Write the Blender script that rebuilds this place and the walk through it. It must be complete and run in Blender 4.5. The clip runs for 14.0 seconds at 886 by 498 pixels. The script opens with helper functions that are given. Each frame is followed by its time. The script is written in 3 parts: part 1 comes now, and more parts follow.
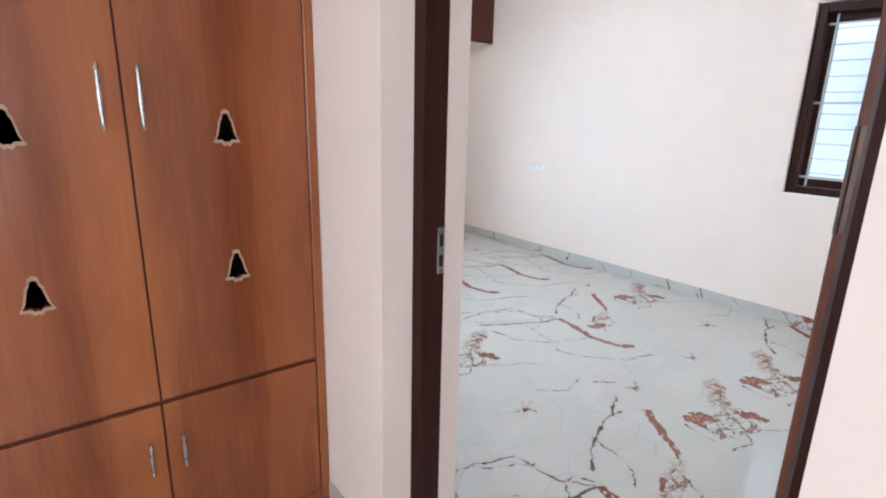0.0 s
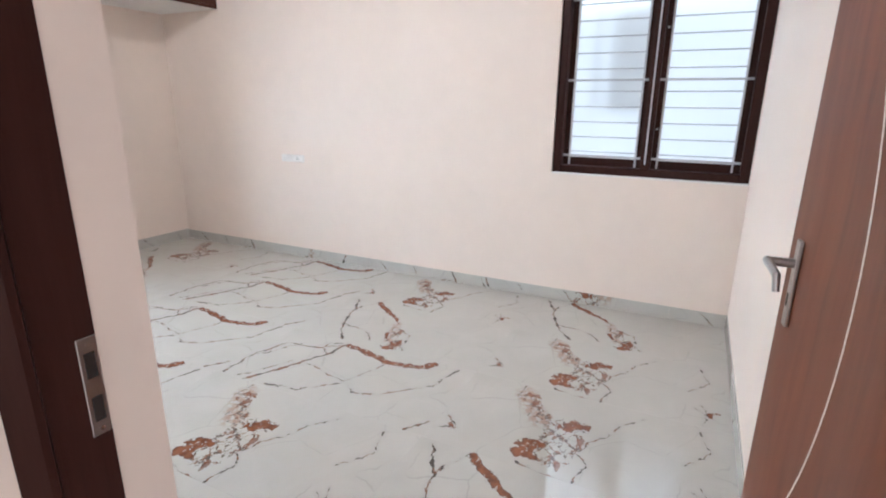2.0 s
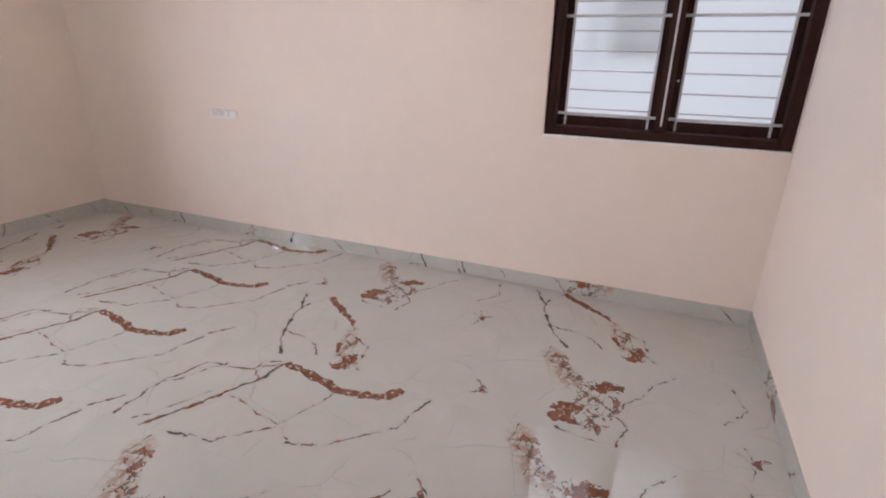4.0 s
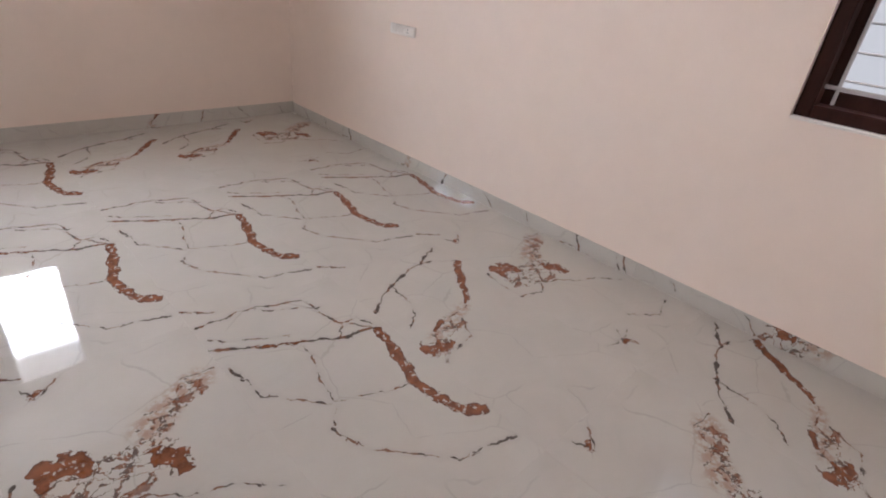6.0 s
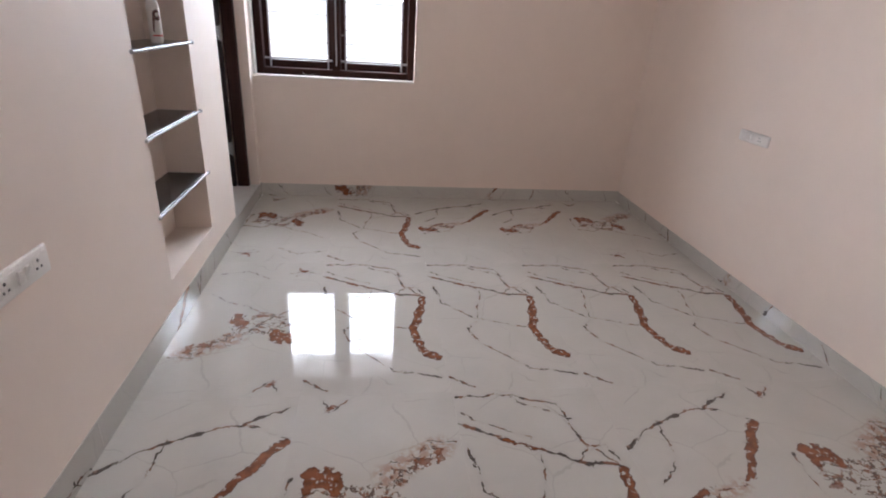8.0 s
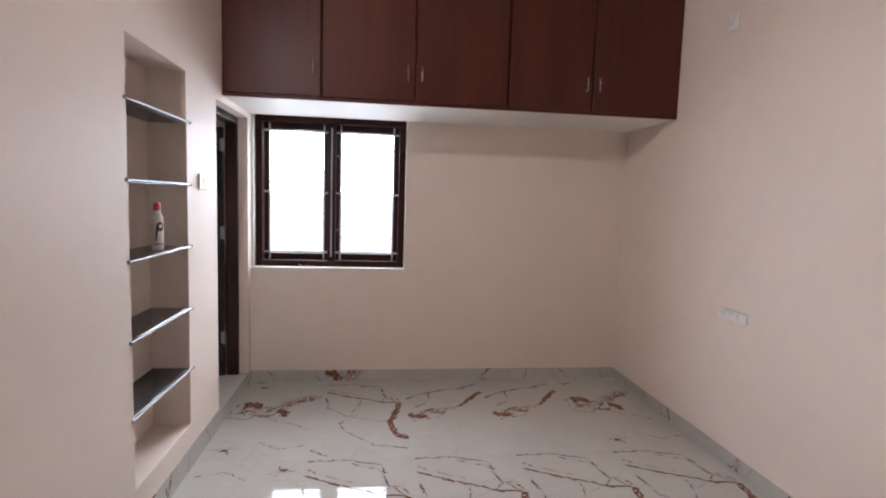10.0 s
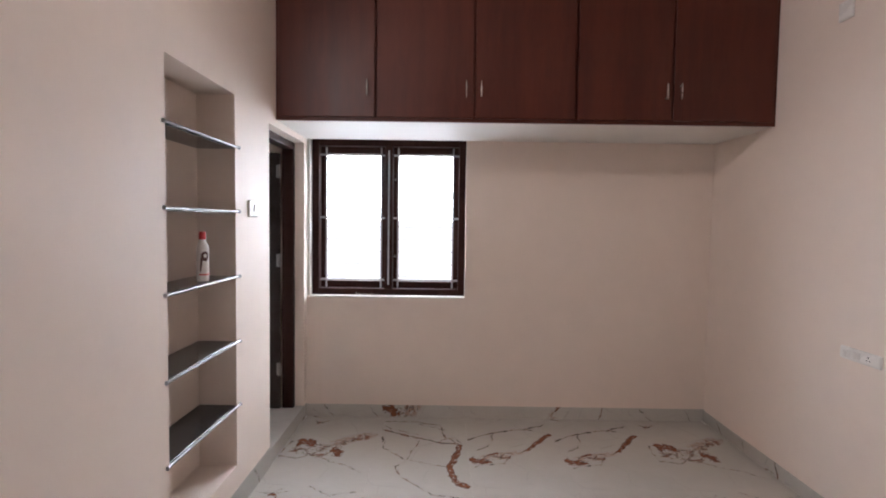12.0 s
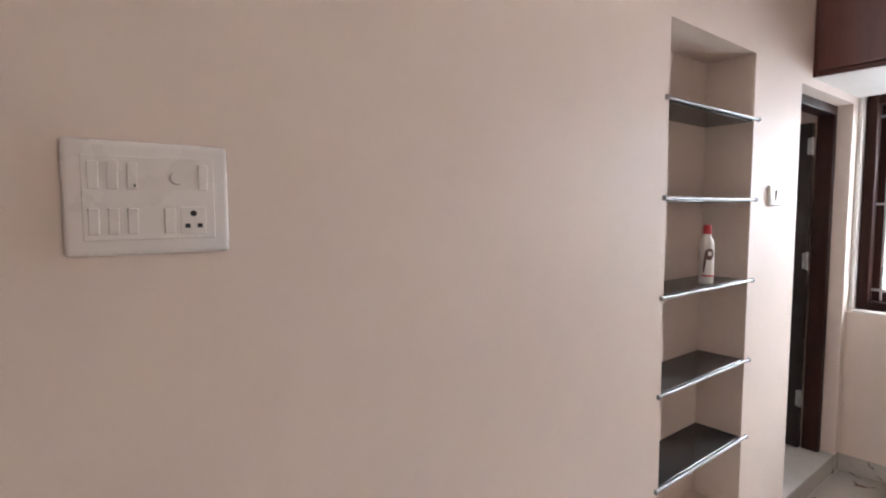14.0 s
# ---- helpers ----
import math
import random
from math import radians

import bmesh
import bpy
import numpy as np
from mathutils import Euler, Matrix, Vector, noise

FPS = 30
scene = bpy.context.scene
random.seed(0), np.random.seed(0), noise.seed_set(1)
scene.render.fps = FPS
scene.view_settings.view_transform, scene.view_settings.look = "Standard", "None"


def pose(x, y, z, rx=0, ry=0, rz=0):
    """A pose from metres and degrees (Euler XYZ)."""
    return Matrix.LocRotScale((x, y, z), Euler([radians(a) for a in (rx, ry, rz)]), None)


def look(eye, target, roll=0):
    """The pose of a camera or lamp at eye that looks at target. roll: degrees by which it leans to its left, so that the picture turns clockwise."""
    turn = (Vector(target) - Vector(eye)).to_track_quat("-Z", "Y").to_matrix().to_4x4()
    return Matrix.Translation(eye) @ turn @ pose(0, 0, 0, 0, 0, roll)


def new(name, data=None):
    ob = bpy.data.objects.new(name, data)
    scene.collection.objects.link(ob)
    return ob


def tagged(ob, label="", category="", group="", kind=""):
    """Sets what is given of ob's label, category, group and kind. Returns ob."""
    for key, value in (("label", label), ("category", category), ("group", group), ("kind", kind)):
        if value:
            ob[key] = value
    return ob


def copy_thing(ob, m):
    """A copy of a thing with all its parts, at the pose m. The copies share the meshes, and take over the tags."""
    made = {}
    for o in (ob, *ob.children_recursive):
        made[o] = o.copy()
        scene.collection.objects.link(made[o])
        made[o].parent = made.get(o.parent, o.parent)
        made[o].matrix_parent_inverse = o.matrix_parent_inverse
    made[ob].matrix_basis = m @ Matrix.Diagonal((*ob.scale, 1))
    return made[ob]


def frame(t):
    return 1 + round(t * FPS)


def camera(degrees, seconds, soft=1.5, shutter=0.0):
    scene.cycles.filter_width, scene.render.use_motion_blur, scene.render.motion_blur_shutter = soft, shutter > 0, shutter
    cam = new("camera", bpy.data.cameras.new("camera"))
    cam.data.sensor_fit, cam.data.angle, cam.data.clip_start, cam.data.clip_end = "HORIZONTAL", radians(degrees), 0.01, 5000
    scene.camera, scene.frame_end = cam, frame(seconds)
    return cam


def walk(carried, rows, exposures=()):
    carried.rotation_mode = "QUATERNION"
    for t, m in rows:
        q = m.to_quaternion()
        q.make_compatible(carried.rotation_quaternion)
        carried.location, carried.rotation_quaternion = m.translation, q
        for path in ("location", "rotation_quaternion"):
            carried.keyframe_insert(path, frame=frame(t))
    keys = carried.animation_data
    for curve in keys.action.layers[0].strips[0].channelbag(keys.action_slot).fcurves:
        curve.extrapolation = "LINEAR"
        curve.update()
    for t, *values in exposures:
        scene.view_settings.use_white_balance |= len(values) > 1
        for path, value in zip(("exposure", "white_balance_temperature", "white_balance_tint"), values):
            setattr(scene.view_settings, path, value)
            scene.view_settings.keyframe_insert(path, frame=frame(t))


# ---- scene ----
cam = camera(81.3, 14.0, soft=2.0)
PATH = [
    (0, (-0.098, -0.068, 1.362), (1.098, 1.453, 0.856), 1.4),
    (0.5, (0.022, 0.011, 1.35), (1.342, 1.424, 0.838), -0.1),
    (1, (0.196, 0.127, 1.347), (1.563, 1.494, 0.832), -0.2),
    (1.5, (0.327, 0.291, 1.33), (1.901, 1.408, 0.806), 1.3),
    (2, (0.442, 0.403, 1.333), (2.174, 1.243, 0.792), 0.6),
    (4.5, (1.249, 0.707, 1.299), (2.961, 1.428, 0.557), 1.2),
    (5, (1.402, 0.667, 1.285), (2.965, 1.603, 0.459), 3.2),
    (5.5, (1.522, 0.72, 1.266), (2.981, 1.756, 0.371), 4.9),
    (6, (1.617, 0.803, 1.255), (2.894, 2.008, 0.297), 6.5),
    (6.5, (1.645, 0.835, 1.265), (2.411, 2.359, 0.221), 3.2),
    (7, (1.715, 0.823, 1.3), (2.114, 2.476, 0.246), 4.3),
    (7.5, (1.758, 0.822, 1.327), (2.042, 2.538, 0.339), 4.4),
    (8, (1.759, 0.831, 1.384), (2.029, 2.637, 0.568), 3.9),
    (8.5, (1.753, 0.819, 1.435), (2.023, 2.709, 0.84), 3.3),
    (9, (1.777, 0.803, 1.472), (2.041, 2.743, 1.062), 2.5),
    (11.5, (1.919, 0.95, 1.485), (2.112, 2.938, 1.385), 1.1),
    (12, (1.904, 1.082, 1.484), (1.9, 3.079, 1.382), 0.8),
    (12.5, (1.903, 1.208, 1.48), (1.39, 3.138, 1.367), -0.1),
    (13, (1.923, 1.288, 1.489), (0.927, 3.017, 1.358), 0.0),
    (13.5, (1.861, 1.34, 1.482), (0.498, 2.796, 1.34), -0.4),
    (14, (1.754, 1.402, 1.488), (0.176, 2.622, 1.338), -0.2),
]
EXPOSURES = [(0, 2.05, 5300, 6), (0.8, 2.08, 5300, 6), (1.5, 1.88, 5650, 9), (2.2, 1.88, 5750, 10), (4.4, 1.28, 6300, 20), (6.5, 1.2, 6350, 20), (7.5, 0.98, 6250, 20), (9, 0.98, 6250, 19), (11.3, 1.02, 6450, 21), (12.5, 0.92, 6400, 20), (13.5, 0.92, 6500, 20), (14, 1.2, 6500, 19)]
walk(cam, [(t, look(eye, target, roll)) for t, eye, target, roll in PATH], EXPOSURES)

# ---- world and daylight ----
world = bpy.data.worlds.new("world")
scene.world = world
world.use_nodes = True
wn, wl = world.node_tree.nodes, world.node_tree.links
sky = wn.new("ShaderNodeTexSky")
sky.sky_type, sky.sun_disc = "NISHITA", False
sky.sun_elevation, sky.sun_rotation = radians(55), radians(200)
wl.new(sky.outputs["Color"], wn["Background"].inputs["Color"])
wn["Background"].inputs["Strength"].default_value = 0.1
sun = new("sun", bpy.data.lights.new("sun", "SUN"))
sun.data.energy, sun.data.angle, sun.data.color = 1.0, radians(12), (1.0, 0.96, 0.9)
sun.matrix_world = look((0, 0, 30), (-6, 16, 0))
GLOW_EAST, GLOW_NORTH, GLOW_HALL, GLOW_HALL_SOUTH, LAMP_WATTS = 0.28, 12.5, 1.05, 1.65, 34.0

# ---- room, in metres ----
X0, X1, Y0, Y1, CEIL = 0.872, 3.90, 0.11, 4.95, 3.05
XO = 0.575           # outer face of the west wall
NICHE_X = 0.682
D1A, D1B, D1TOP = 0.079, 1.045, 2.09
D2A, D2B, D2TOP = 4.124, 4.881, 2.051
NA, NB, NZ0, NZ1 = 2.996, 3.633, 0.242, 2.094
WEA, WEB, WNA, WNB, WZ0, WZ1 = 0.113, 1.277, 0.893, 2.063, 0.90, 2.09
WN0, WN1 = 0.917, 2.110      # north window, sill and head
RECESS = 0.05                # how much deeper it sits than the east window
WARD_Y = 1.414


# ---- node helpers ----
class Mat:
    def __init__(self, name, rough=0.5, metal=0.0, color=None):
        self.mat = bpy.data.materials.new(name)
        self.mat.use_nodes = True
        self.n, self.l = self.mat.node_tree.nodes, self.mat.node_tree.links
        self.b = self.n["Principled BSDF"]
        self.b.inputs["Roughness"].default_value = rough
        self.b.inputs["Metallic"].default_value = metal
        if color:
            self.b.inputs["Base Color"].default_value = (*color, 1)

    def link(self, a, b):
        if isinstance(a, (int, float)):
            b.default_value = a
        elif isinstance(a, (tuple, list)):
            b.default_value = a
        else:
            self.l.new(a, b)

    def math(self, op, a, b=0.0, clamp=False):
        m = self.n.new("ShaderNodeMath")
        m.operation, m.use_clamp = op, clamp
        self.link(a, m.inputs[0])
        self.link(b, m.inputs[1])
        return m.outputs[0]

    def vec(self, op, a, b=None, scale=None):
        m = self.n.new("ShaderNodeVectorMath")
        m.operation = op
        self.link(a, m.inputs[0])
        if b is not None:
            self.link(b, m.inputs[1])
        if scale is not None:
            self.link(scale, m.inputs["Scale"])
        return m.outputs["Value"] if op in ("DOT_PRODUCT", "LENGTH") else m.outputs["Vector"]

    def coords(self, kind="Object", scale=(1, 1, 1)):
        c = self.n.new("ShaderNodeTexCoord").outputs[kind]
        return self.vec("MULTIPLY", c, scale) if scale != (1, 1, 1) else c

    def noise(self, co, scale, detail=4, rough=0.55, distort=0.0, color=False):
        t = self.n.new("ShaderNodeTexNoise")
        self.link(co, t.inputs["Vector"])
        t.inputs["Scale"].default_value, t.inputs["Detail"].default_value = scale, detail
        t.inputs["Roughness"].default_value, t.inputs["Distortion"].default_value = rough, distort
        return t.outputs["Color" if color else "Fac"]

    def voronoi(self, co, scale, feature="DISTANCE_TO_EDGE", out="Distance"):
        t = self.n.new("ShaderNodeTexVoronoi")
        t.feature = feature
        self.link(co, t.inputs["Vector"])
        t.inputs["Scale"].default_value = scale
        return t.outputs[out]

    def step(self, v, lo, hi, to0=0.0, to1=1.0):
        m = self.n.new("ShaderNodeMapRange")
        m.interpolation_type = "SMOOTHSTEP"
        self.link(v, m.inputs[0])
        for i, x in enumerate((lo, hi, to0, to1)):
            m.inputs[1 + i].default_value = x
        return m.outputs[0]

    def mix(self, f, a, b):
        m = self.n.new("ShaderNodeMix")
        m.data_type = "RGBA"
        self.link(f, m.inputs[0])
        self.link((*a, 1) if isinstance(a, tuple) and len(a) == 3 else a, m.inputs[6])
        self.link((*b, 1) if isinstance(b, tuple) and len(b) == 3 else b, m.inputs[7])
        return m.outputs[2]

    def bump(self, h, strength=0.2, dist=0.01):
        m = self.n.new("ShaderNodeBump")
        m.inputs["Strength"].default_value, m.inputs["Distance"].default_value = strength, dist
        self.link(h, m.inputs["Height"])
        self.l.new(m.outputs[0], self.b.inputs["Normal"])

    def base(self, c):
        self.link(c, self.b.inputs["Base Color"])

    def rough(self, v):
        self.link(v, self.b.inputs["Roughness"])

    def segment(self, co, a, b):
        """Distance from co to the line from a to b."""
        ba = (b[0] - a[0], b[1] - a[1], 0.0)
        q = max(ba[0] ** 2 + ba[1] ** 2, 1e-6)
        pa = self.vec("SUBTRACT", co, (a[0], a[1], 0.0))
        h = self.math("MULTIPLY", self.vec("DOT_PRODUCT", pa, ba), 1 / q, clamp=True)
        return self.vec("LENGTH", self.vec("SUBTRACT", pa, self.vec("SCALE", ba, scale=h)))

    def strokes(self, co, lines):
        """Least distance to the strokes; each is (half width, points)."""
        best = None
        for w, pts in lines:
            d = None
            for a, b in zip(pts, pts[1:]):
                s = self.segment(co, a, b)
                d = s if d is None else self.math("MINIMUM", d, s)
            d = self.math("SUBTRACT", d, w)
            best = d if best is None else self.math("MINIMUM", best, d)
        return 1.0 if best is None else best


def paint(name, color, bump=0.12, rough=0.62, dirt=0.06):
    """Rolled emulsion on hand-trowelled plaster."""
    m = Mat(name, rough)
    co = m.coords("Object")
    big = m.noise(co, 1.3, 3, 0.6)
    mid = m.noise(co, 9.0, 4, 0.6)
    dark = tuple(c * (1 - 2 * dirt) for c in color)
    m.base(m.mix(m.math("ADD", m.math("MULTIPLY", big, 0.6), m.math("MULTIPLY", mid, 0.4)), dark, tuple(min(1, c * 1.05) for c in color)))
    m.rough(m.step(mid, 0.3, 0.7, rough - 0.06, rough + 0.08))
    fine = m.noise(co, 260.0, 2, 0.6)
    wave = m.noise(co, 5.0, 3, 0.5)
    m.bump(m.math("ADD", m.math("MULTIPLY", fine, 0.12), wave), bump, 0.006)
    return m.mat


def wood(name, dark, mid, light, rough=0.32, across=26.0, along=1.6, axis="z", bump=0.05, coat=0.25, gloss=0.35, grain=0.50, flow=0.48):
    """Stained and varnished timber; the grain runs along the axis."""
    m = Mat(name, rough)
    s = {"z": (across, across, along), "x": (along, across, across), "y": (across, along, across)}[axis]
    co = m.coords("Object", s)
    warp = m.vec("ADD", co, m.vec("SCALE", m.noise(m.coords("Object"), 2.2, 2, color=True), scale=2.4))
    g = m.noise(warp, 1.0, 6, 0.62, 0.1)
    f = m.noise(m.coords("Object", tuple(v * 6 for v in s)), 1.0, 3, 0.7)
    blot = m.noise(m.coords("Object", {"z": (3.2, 3.2, 0.9), "x": (0.9, 3.2, 3.2), "y": (3.2, 0.9, 3.2)}[axis]), 1.0, 2, 0.5)
    band = m.noise(m.coords("Object", {"z": (5.5, 5.5, 0.12), "x": (0.12, 5.5, 5.5), "y": (5.5, 0.12, 5.5)}[axis]), 1.0, 2, 0.5)
    blot = m.math("ADD", m.math("MULTIPLY", blot, 0.45), m.math("MULTIPLY", band, 0.55))
    v = m.math("ADD", m.math("MULTIPLY", g, grain), m.math("ADD", m.math("MULTIPLY", f, 0.15), m.math("MULTIPLY", blot, flow)))
    c = m.mix(m.step(v, 0.34, 0.60), dark, mid)
    c = m.mix(m.step(v, 0.50, 0.86), c, light)
    m.base(c)
    m.rough(m.step(blot, 0.3, 0.7, rough - 0.08, rough + 0.1))
    m.b.inputs["Coat Weight"].default_value = coat
    m.b.inputs["Specular IOR Level"].default_value = gloss
    m.b.inputs["Coat Roughness"].default_value = 0.18
    m.bump(m.math("ADD", g, m.math("MULTIPLY", f, 0.5)), bump, 0.004)
    return m.mat


def marble(name, thin, brown, blobs, nets, pale):
    """Glazed porcelain tile, printed with grey cracks and rust-brown veins; local metres, 0.6 by 1.2."""
    m = Mat(name, 0.05)
    raw = m.coords("Object")
    flat = m.vec("MULTIPLY", raw, (1, 1, 0))
    j1 = m.vec("SUBTRACT", m.noise(flat, 11.0, 2, color=True), (0.5, 0.5, 0.5))
    j2 = m.vec("SUBTRACT", m.noise(flat, 60.0, 2, 0.5, color=True), (0.5, 0.5, 0.5))
    co = m.vec("ADD", flat, m.vec("ADD", m.vec("SCALE", j1, scale=0.05), m.vec("SCALE", j2, scale=0.008)))
    co = m.vec("MULTIPLY", co, (1, 1, 0))
    # the print breaks along small angular shards
    cellc = m.vec("SUBTRACT", m.voronoi(m.vec("ADD", flat, m.vec("SCALE", j2, scale=0.02)), 34.0, "F1", "Color"), (0.5, 0.5, 0.5))
    broken = m.vec("MULTIPLY", m.vec("ADD", co, m.vec("SCALE", cellc, scale=0.009)), (1, 1, 0))
    co = m.vec("MULTIPLY", m.vec("ADD", co, m.vec("SCALE", cellc, scale=0.007)), (1, 1, 0))
    cloud = m.noise(flat, 3.2, 5, 0.6, 0.8)
    fine = m.noise(flat, 24.0, 4, 0.6)
    col = m.mix(cloud, (0.462, 0.436, 0.392), (0.566, 0.542, 0.500))
    # hairline cracks, faint
    hair = m.voronoi(m.vec("ADD", flat, m.vec("SCALE", j1, scale=0.035)), 3.1)
    hm = m.math("MULTIPLY", m.step(hair, 0.003, 0.010, 1, 0), m.step(m.noise(flat, 5.0, 2), 0.44, 0.58))
    col = m.mix(m.math("MULTIPLY", hm, 0.26), col, (0.26, 0.23, 0.21))
    gaps = m.noise(flat, 38.0, 3, 0.6)
    if pale:
        p = m.strokes(co, pale)
        pm = m.math("MULTIPLY", m.step(p, -0.03, 0.02, 1, 0), m.step(gaps, 0.40, 0.58))
        col = m.mix(m.math("MULTIPLY", pm, 0.7), col, (0.36, 0.215, 0.15))
    t = m.strokes(co, thin)
    width = m.step(m.noise(flat, 16.0, 2), 0.35, 0.66, -0.0030, 0.0032)
    t = m.math("SUBTRACT", t, width)
    halo = m.step(t, 0.0, 0.024, 1, 0)
    col = m.mix(m.math("MULTIPLY", halo, 0.15), col, (0.35, 0.30, 0.27))
    tm = m.math("MULTIPLY", m.step(t, -0.0006, 0.0016, 1, 0), m.step(m.noise(flat, 27.0, 2), 0.30, 0.42))
    tc = m.mix(m.step(m.noise(flat, 14.0, 2), 0.48, 0.6), (0.050, 0.036, 0.030), (0.19, 0.072, 0.032))
    col = m.mix(m.math("MULTIPLY", tm, 0.9), col, tc)
    rust = m.mix(m.step(fine, 0.35, 0.65), (0.145, 0.043, 0.017), (0.262, 0.088, 0.034))
    skew = m.vec("ADD", flat, m.vec("SCALE", j2, scale=0.045))
    if nets:
        # broken shards: dark seams, some filled with rust, most left white
        ragged = m.math("MULTIPLY", m.math("SUBTRACT", m.noise(flat, 19.0, 3, 0.6), 0.5), 0.16)
        area = m.step(m.math("ADD", m.strokes(co, nets), ragged), -0.006, 0.004, 1, 0)
        stretch = m.vec("MULTIPLY", skew, (1.0, 1.7, 1.0))
        seam = m.voronoi(stretch, 15.0)
        fill = m.n.new("ShaderNodeSeparateColor")
        m.l.new(m.voronoi(stretch, 15.0, "F1", "Color"), fill.inputs[0])
        wide = m.step(m.noise(flat, 30.0, 2), 0.35, 0.68, 0.012, 0.10)
        sm = m.math("MULTIPLY", m.math("LESS_THAN", seam, wide), area)
        col = m.mix(m.math("MULTIPLY", sm, 0.86), col, m.mix(m.step(gaps, 0.45, 0.6), (0.085, 0.05, 0.036), (0.22, 0.085, 0.04)))
        fm = m.math("MULTIPLY", m.step(fill.outputs[0], 0.90, 0.92), area)
        col = m.mix(m.math("MULTIPLY", fm, 0.75), col, rust)
    rag = m.math("MULTIPLY", m.math("SUBTRACT", m.noise(flat, 14.0, 2, 0.5), 0.5), 0.030)
    b = m.math("ADD", m.strokes(broken, brown), rag)
    if blobs:
        lump = m.math("MULTIPLY", m.math("SUBTRACT", m.noise(flat, 20.0, 2, 0.5), 0.5), 0.13)
        b = m.math("MINIMUM", b, m.math("ADD", m.strokes(broken, blobs), lump))
    body = m.step(b, -0.0008, 0.0014, 1, 0)
    chip = m.n.new("ShaderNodeSeparateColor")
    m.l.new(m.voronoi(skew, 52.0, "F1", "Color"), chip.inputs[0])
    round_ = m.step(m.voronoi(skew, 52.0, "F1"), 0.34, 0.42, 1, 0)
    hole = m.math("MULTIPLY", round_, m.math("MULTIPLY", m.step(chip.outputs[0], 0.58, 0.60), m.step(m.noise(flat, 12.0, 2), 0.36, 0.46)))
    rust = m.mix(m.math("MULTIPLY", m.step(b, -0.006, -0.0005), 0.75), rust, (0.075, 0.035, 0.024))
    bm = m.math("MULTIPLY", body, m.math("SUBTRACT", 1.0, m.math("MULTIPLY", hole, 0.85)))
    col = m.mix(m.math("MULTIPLY", bm, 0.95), col, rust)
    m.base(col)
    m.rough(m.step(m.noise(flat, 4.0, 4), 0.3, 0.7, 0.018, 0.045))
    m.b.inputs["Specular IOR Level"].default_value = 0.5
    m.bump(m.noise(flat, 2.5, 2), 0.008, 0.002)
    return m.mat


def plain(name, color, rough=0.4, metal=0.0, var=0.08, scale=30.0):
    m = Mat(name, rough, metal)
    co = m.coords("Object")
    n = m.noise(co, scale, 4, 0.6)
    m.base(m.mix(n, tuple(c * (1 - var) for c in color), tuple(min(1, c * (1 + var)) for c in color)))
    m.rough(m.step(m.noise(co, scale * 0.4, 3), 0.3, 0.7, rough * 0.85, rough * 1.2))
    return m.mat


def glow(name, color, strength, var=0.15, scale=0.7):
    m = Mat(name)
    e = m.n.new("ShaderNodeEmission")
    n = m.noise(m.coords("Object"), scale, 2)
    m.link(m.mix(n, tuple(c * (1 - var) for c in color), color), e.inputs["Color"])
    e.inputs["Strength"].default_value = strength
    m.l.new(e.outputs[0], m.n["Material Output"].inputs["Surface"])
    return m.mat


WALL = paint("peach_emulsion", (0.83, 0.71, 0.625))
WHITE = paint("white_emulsion", (0.82, 0.79, 0.75), 0.1)
LOFTWOOD = wood("mahogany_stain", (0.052, 0.010, 0.006), (0.082, 0.017, 0.009), (0.112, 0.026, 0.013), 0.46, 26.0, 1.6, "z", 0.03, 0.0, grain=0.32, flow=0.66)
WARDWOOD = wood("teak_stain", (0.112, 0.029, 0.012), (0.235, 0.066, 0.020), (0.400, 0.135, 0.036), 0.27, 18.0, 0.8, grain=0.22, flow=0.78)
DOORWOOD = wood("door_veneer", (0.100, 0.029, 0.013), (0.160, 0.049, 0.022), (0.210, 0.070, 0.032), 0.50, 30.0, 1.2, "z", 0.04, 0.0)
DARKWOOD = wood("dark_polish", (0.018, 0.006, 0.005), (0.034, 0.011, 0.008), (0.050, 0.018, 0.013), 0.45, 40.0, 2.0, "z", 0.012, 0.0, 0.15)
RAWPLY = plain("raw_ply_edge", (0.38, 0.24, 0.155), 0.7, 0, 0.2, 60)
# near-black colour standing in for the shade inside holes and the wardrobe
HOLESHADE = plain("hole_shade", (0.02, 0.014, 0.011), 0.8)
STEEL = plain("brushed_steel", (0.42, 0.41, 0.40), 0.32, 1.0, 0.1, 80)
BRONZE = plain("tarnished_hinge_steel", (0.16, 0.11, 0.09), 0.5, 0.7, 0.25, 60)
CHROME = plain("chrome", (0.46, 0.45, 0.43), 0.28, 1.0, 0.04)
BARPAINT = plain("grey_white_enamel", (0.55, 0.56, 0.58), 0.35, 0.0, 0.06)
RODSTEEL = plain("satin_steel_rod", (0.30, 0.30, 0.30), 0.42, 1.0, 0.03, 5)
PVC = plain("white_pvc", (0.80, 0.765, 0.725), 0.28, 0, 0.03)
PVCDARK = plain("socket_hole", (0.02, 0.02, 0.02), 0.5)
GRANITE = plain("black_granite", (0.030, 0.032, 0.033), 0.16, 0, 0.5, 220)
DARKLEAF = plain("matt_dark_laminate", (0.020, 0.010, 0.008), 0.75, 0, 0.3, 14)
GROUT = plain("pale_grout", (0.66, 0.64, 0.60), 0.8, 0, 0.1)
REDCAP = plain("red_plastic", (0.62, 0.03, 0.035), 0.35)
LABELDARK = plain("printed_brown", (0.10, 0.035, 0.03), 0.5)
THRESH = plain("white_marble", (0.70, 0.68, 0.64), 0.15, 0, 0.1, 12)
FACADE = plain("grey_render", (0.5, 0.52, 0.52), 0.9)

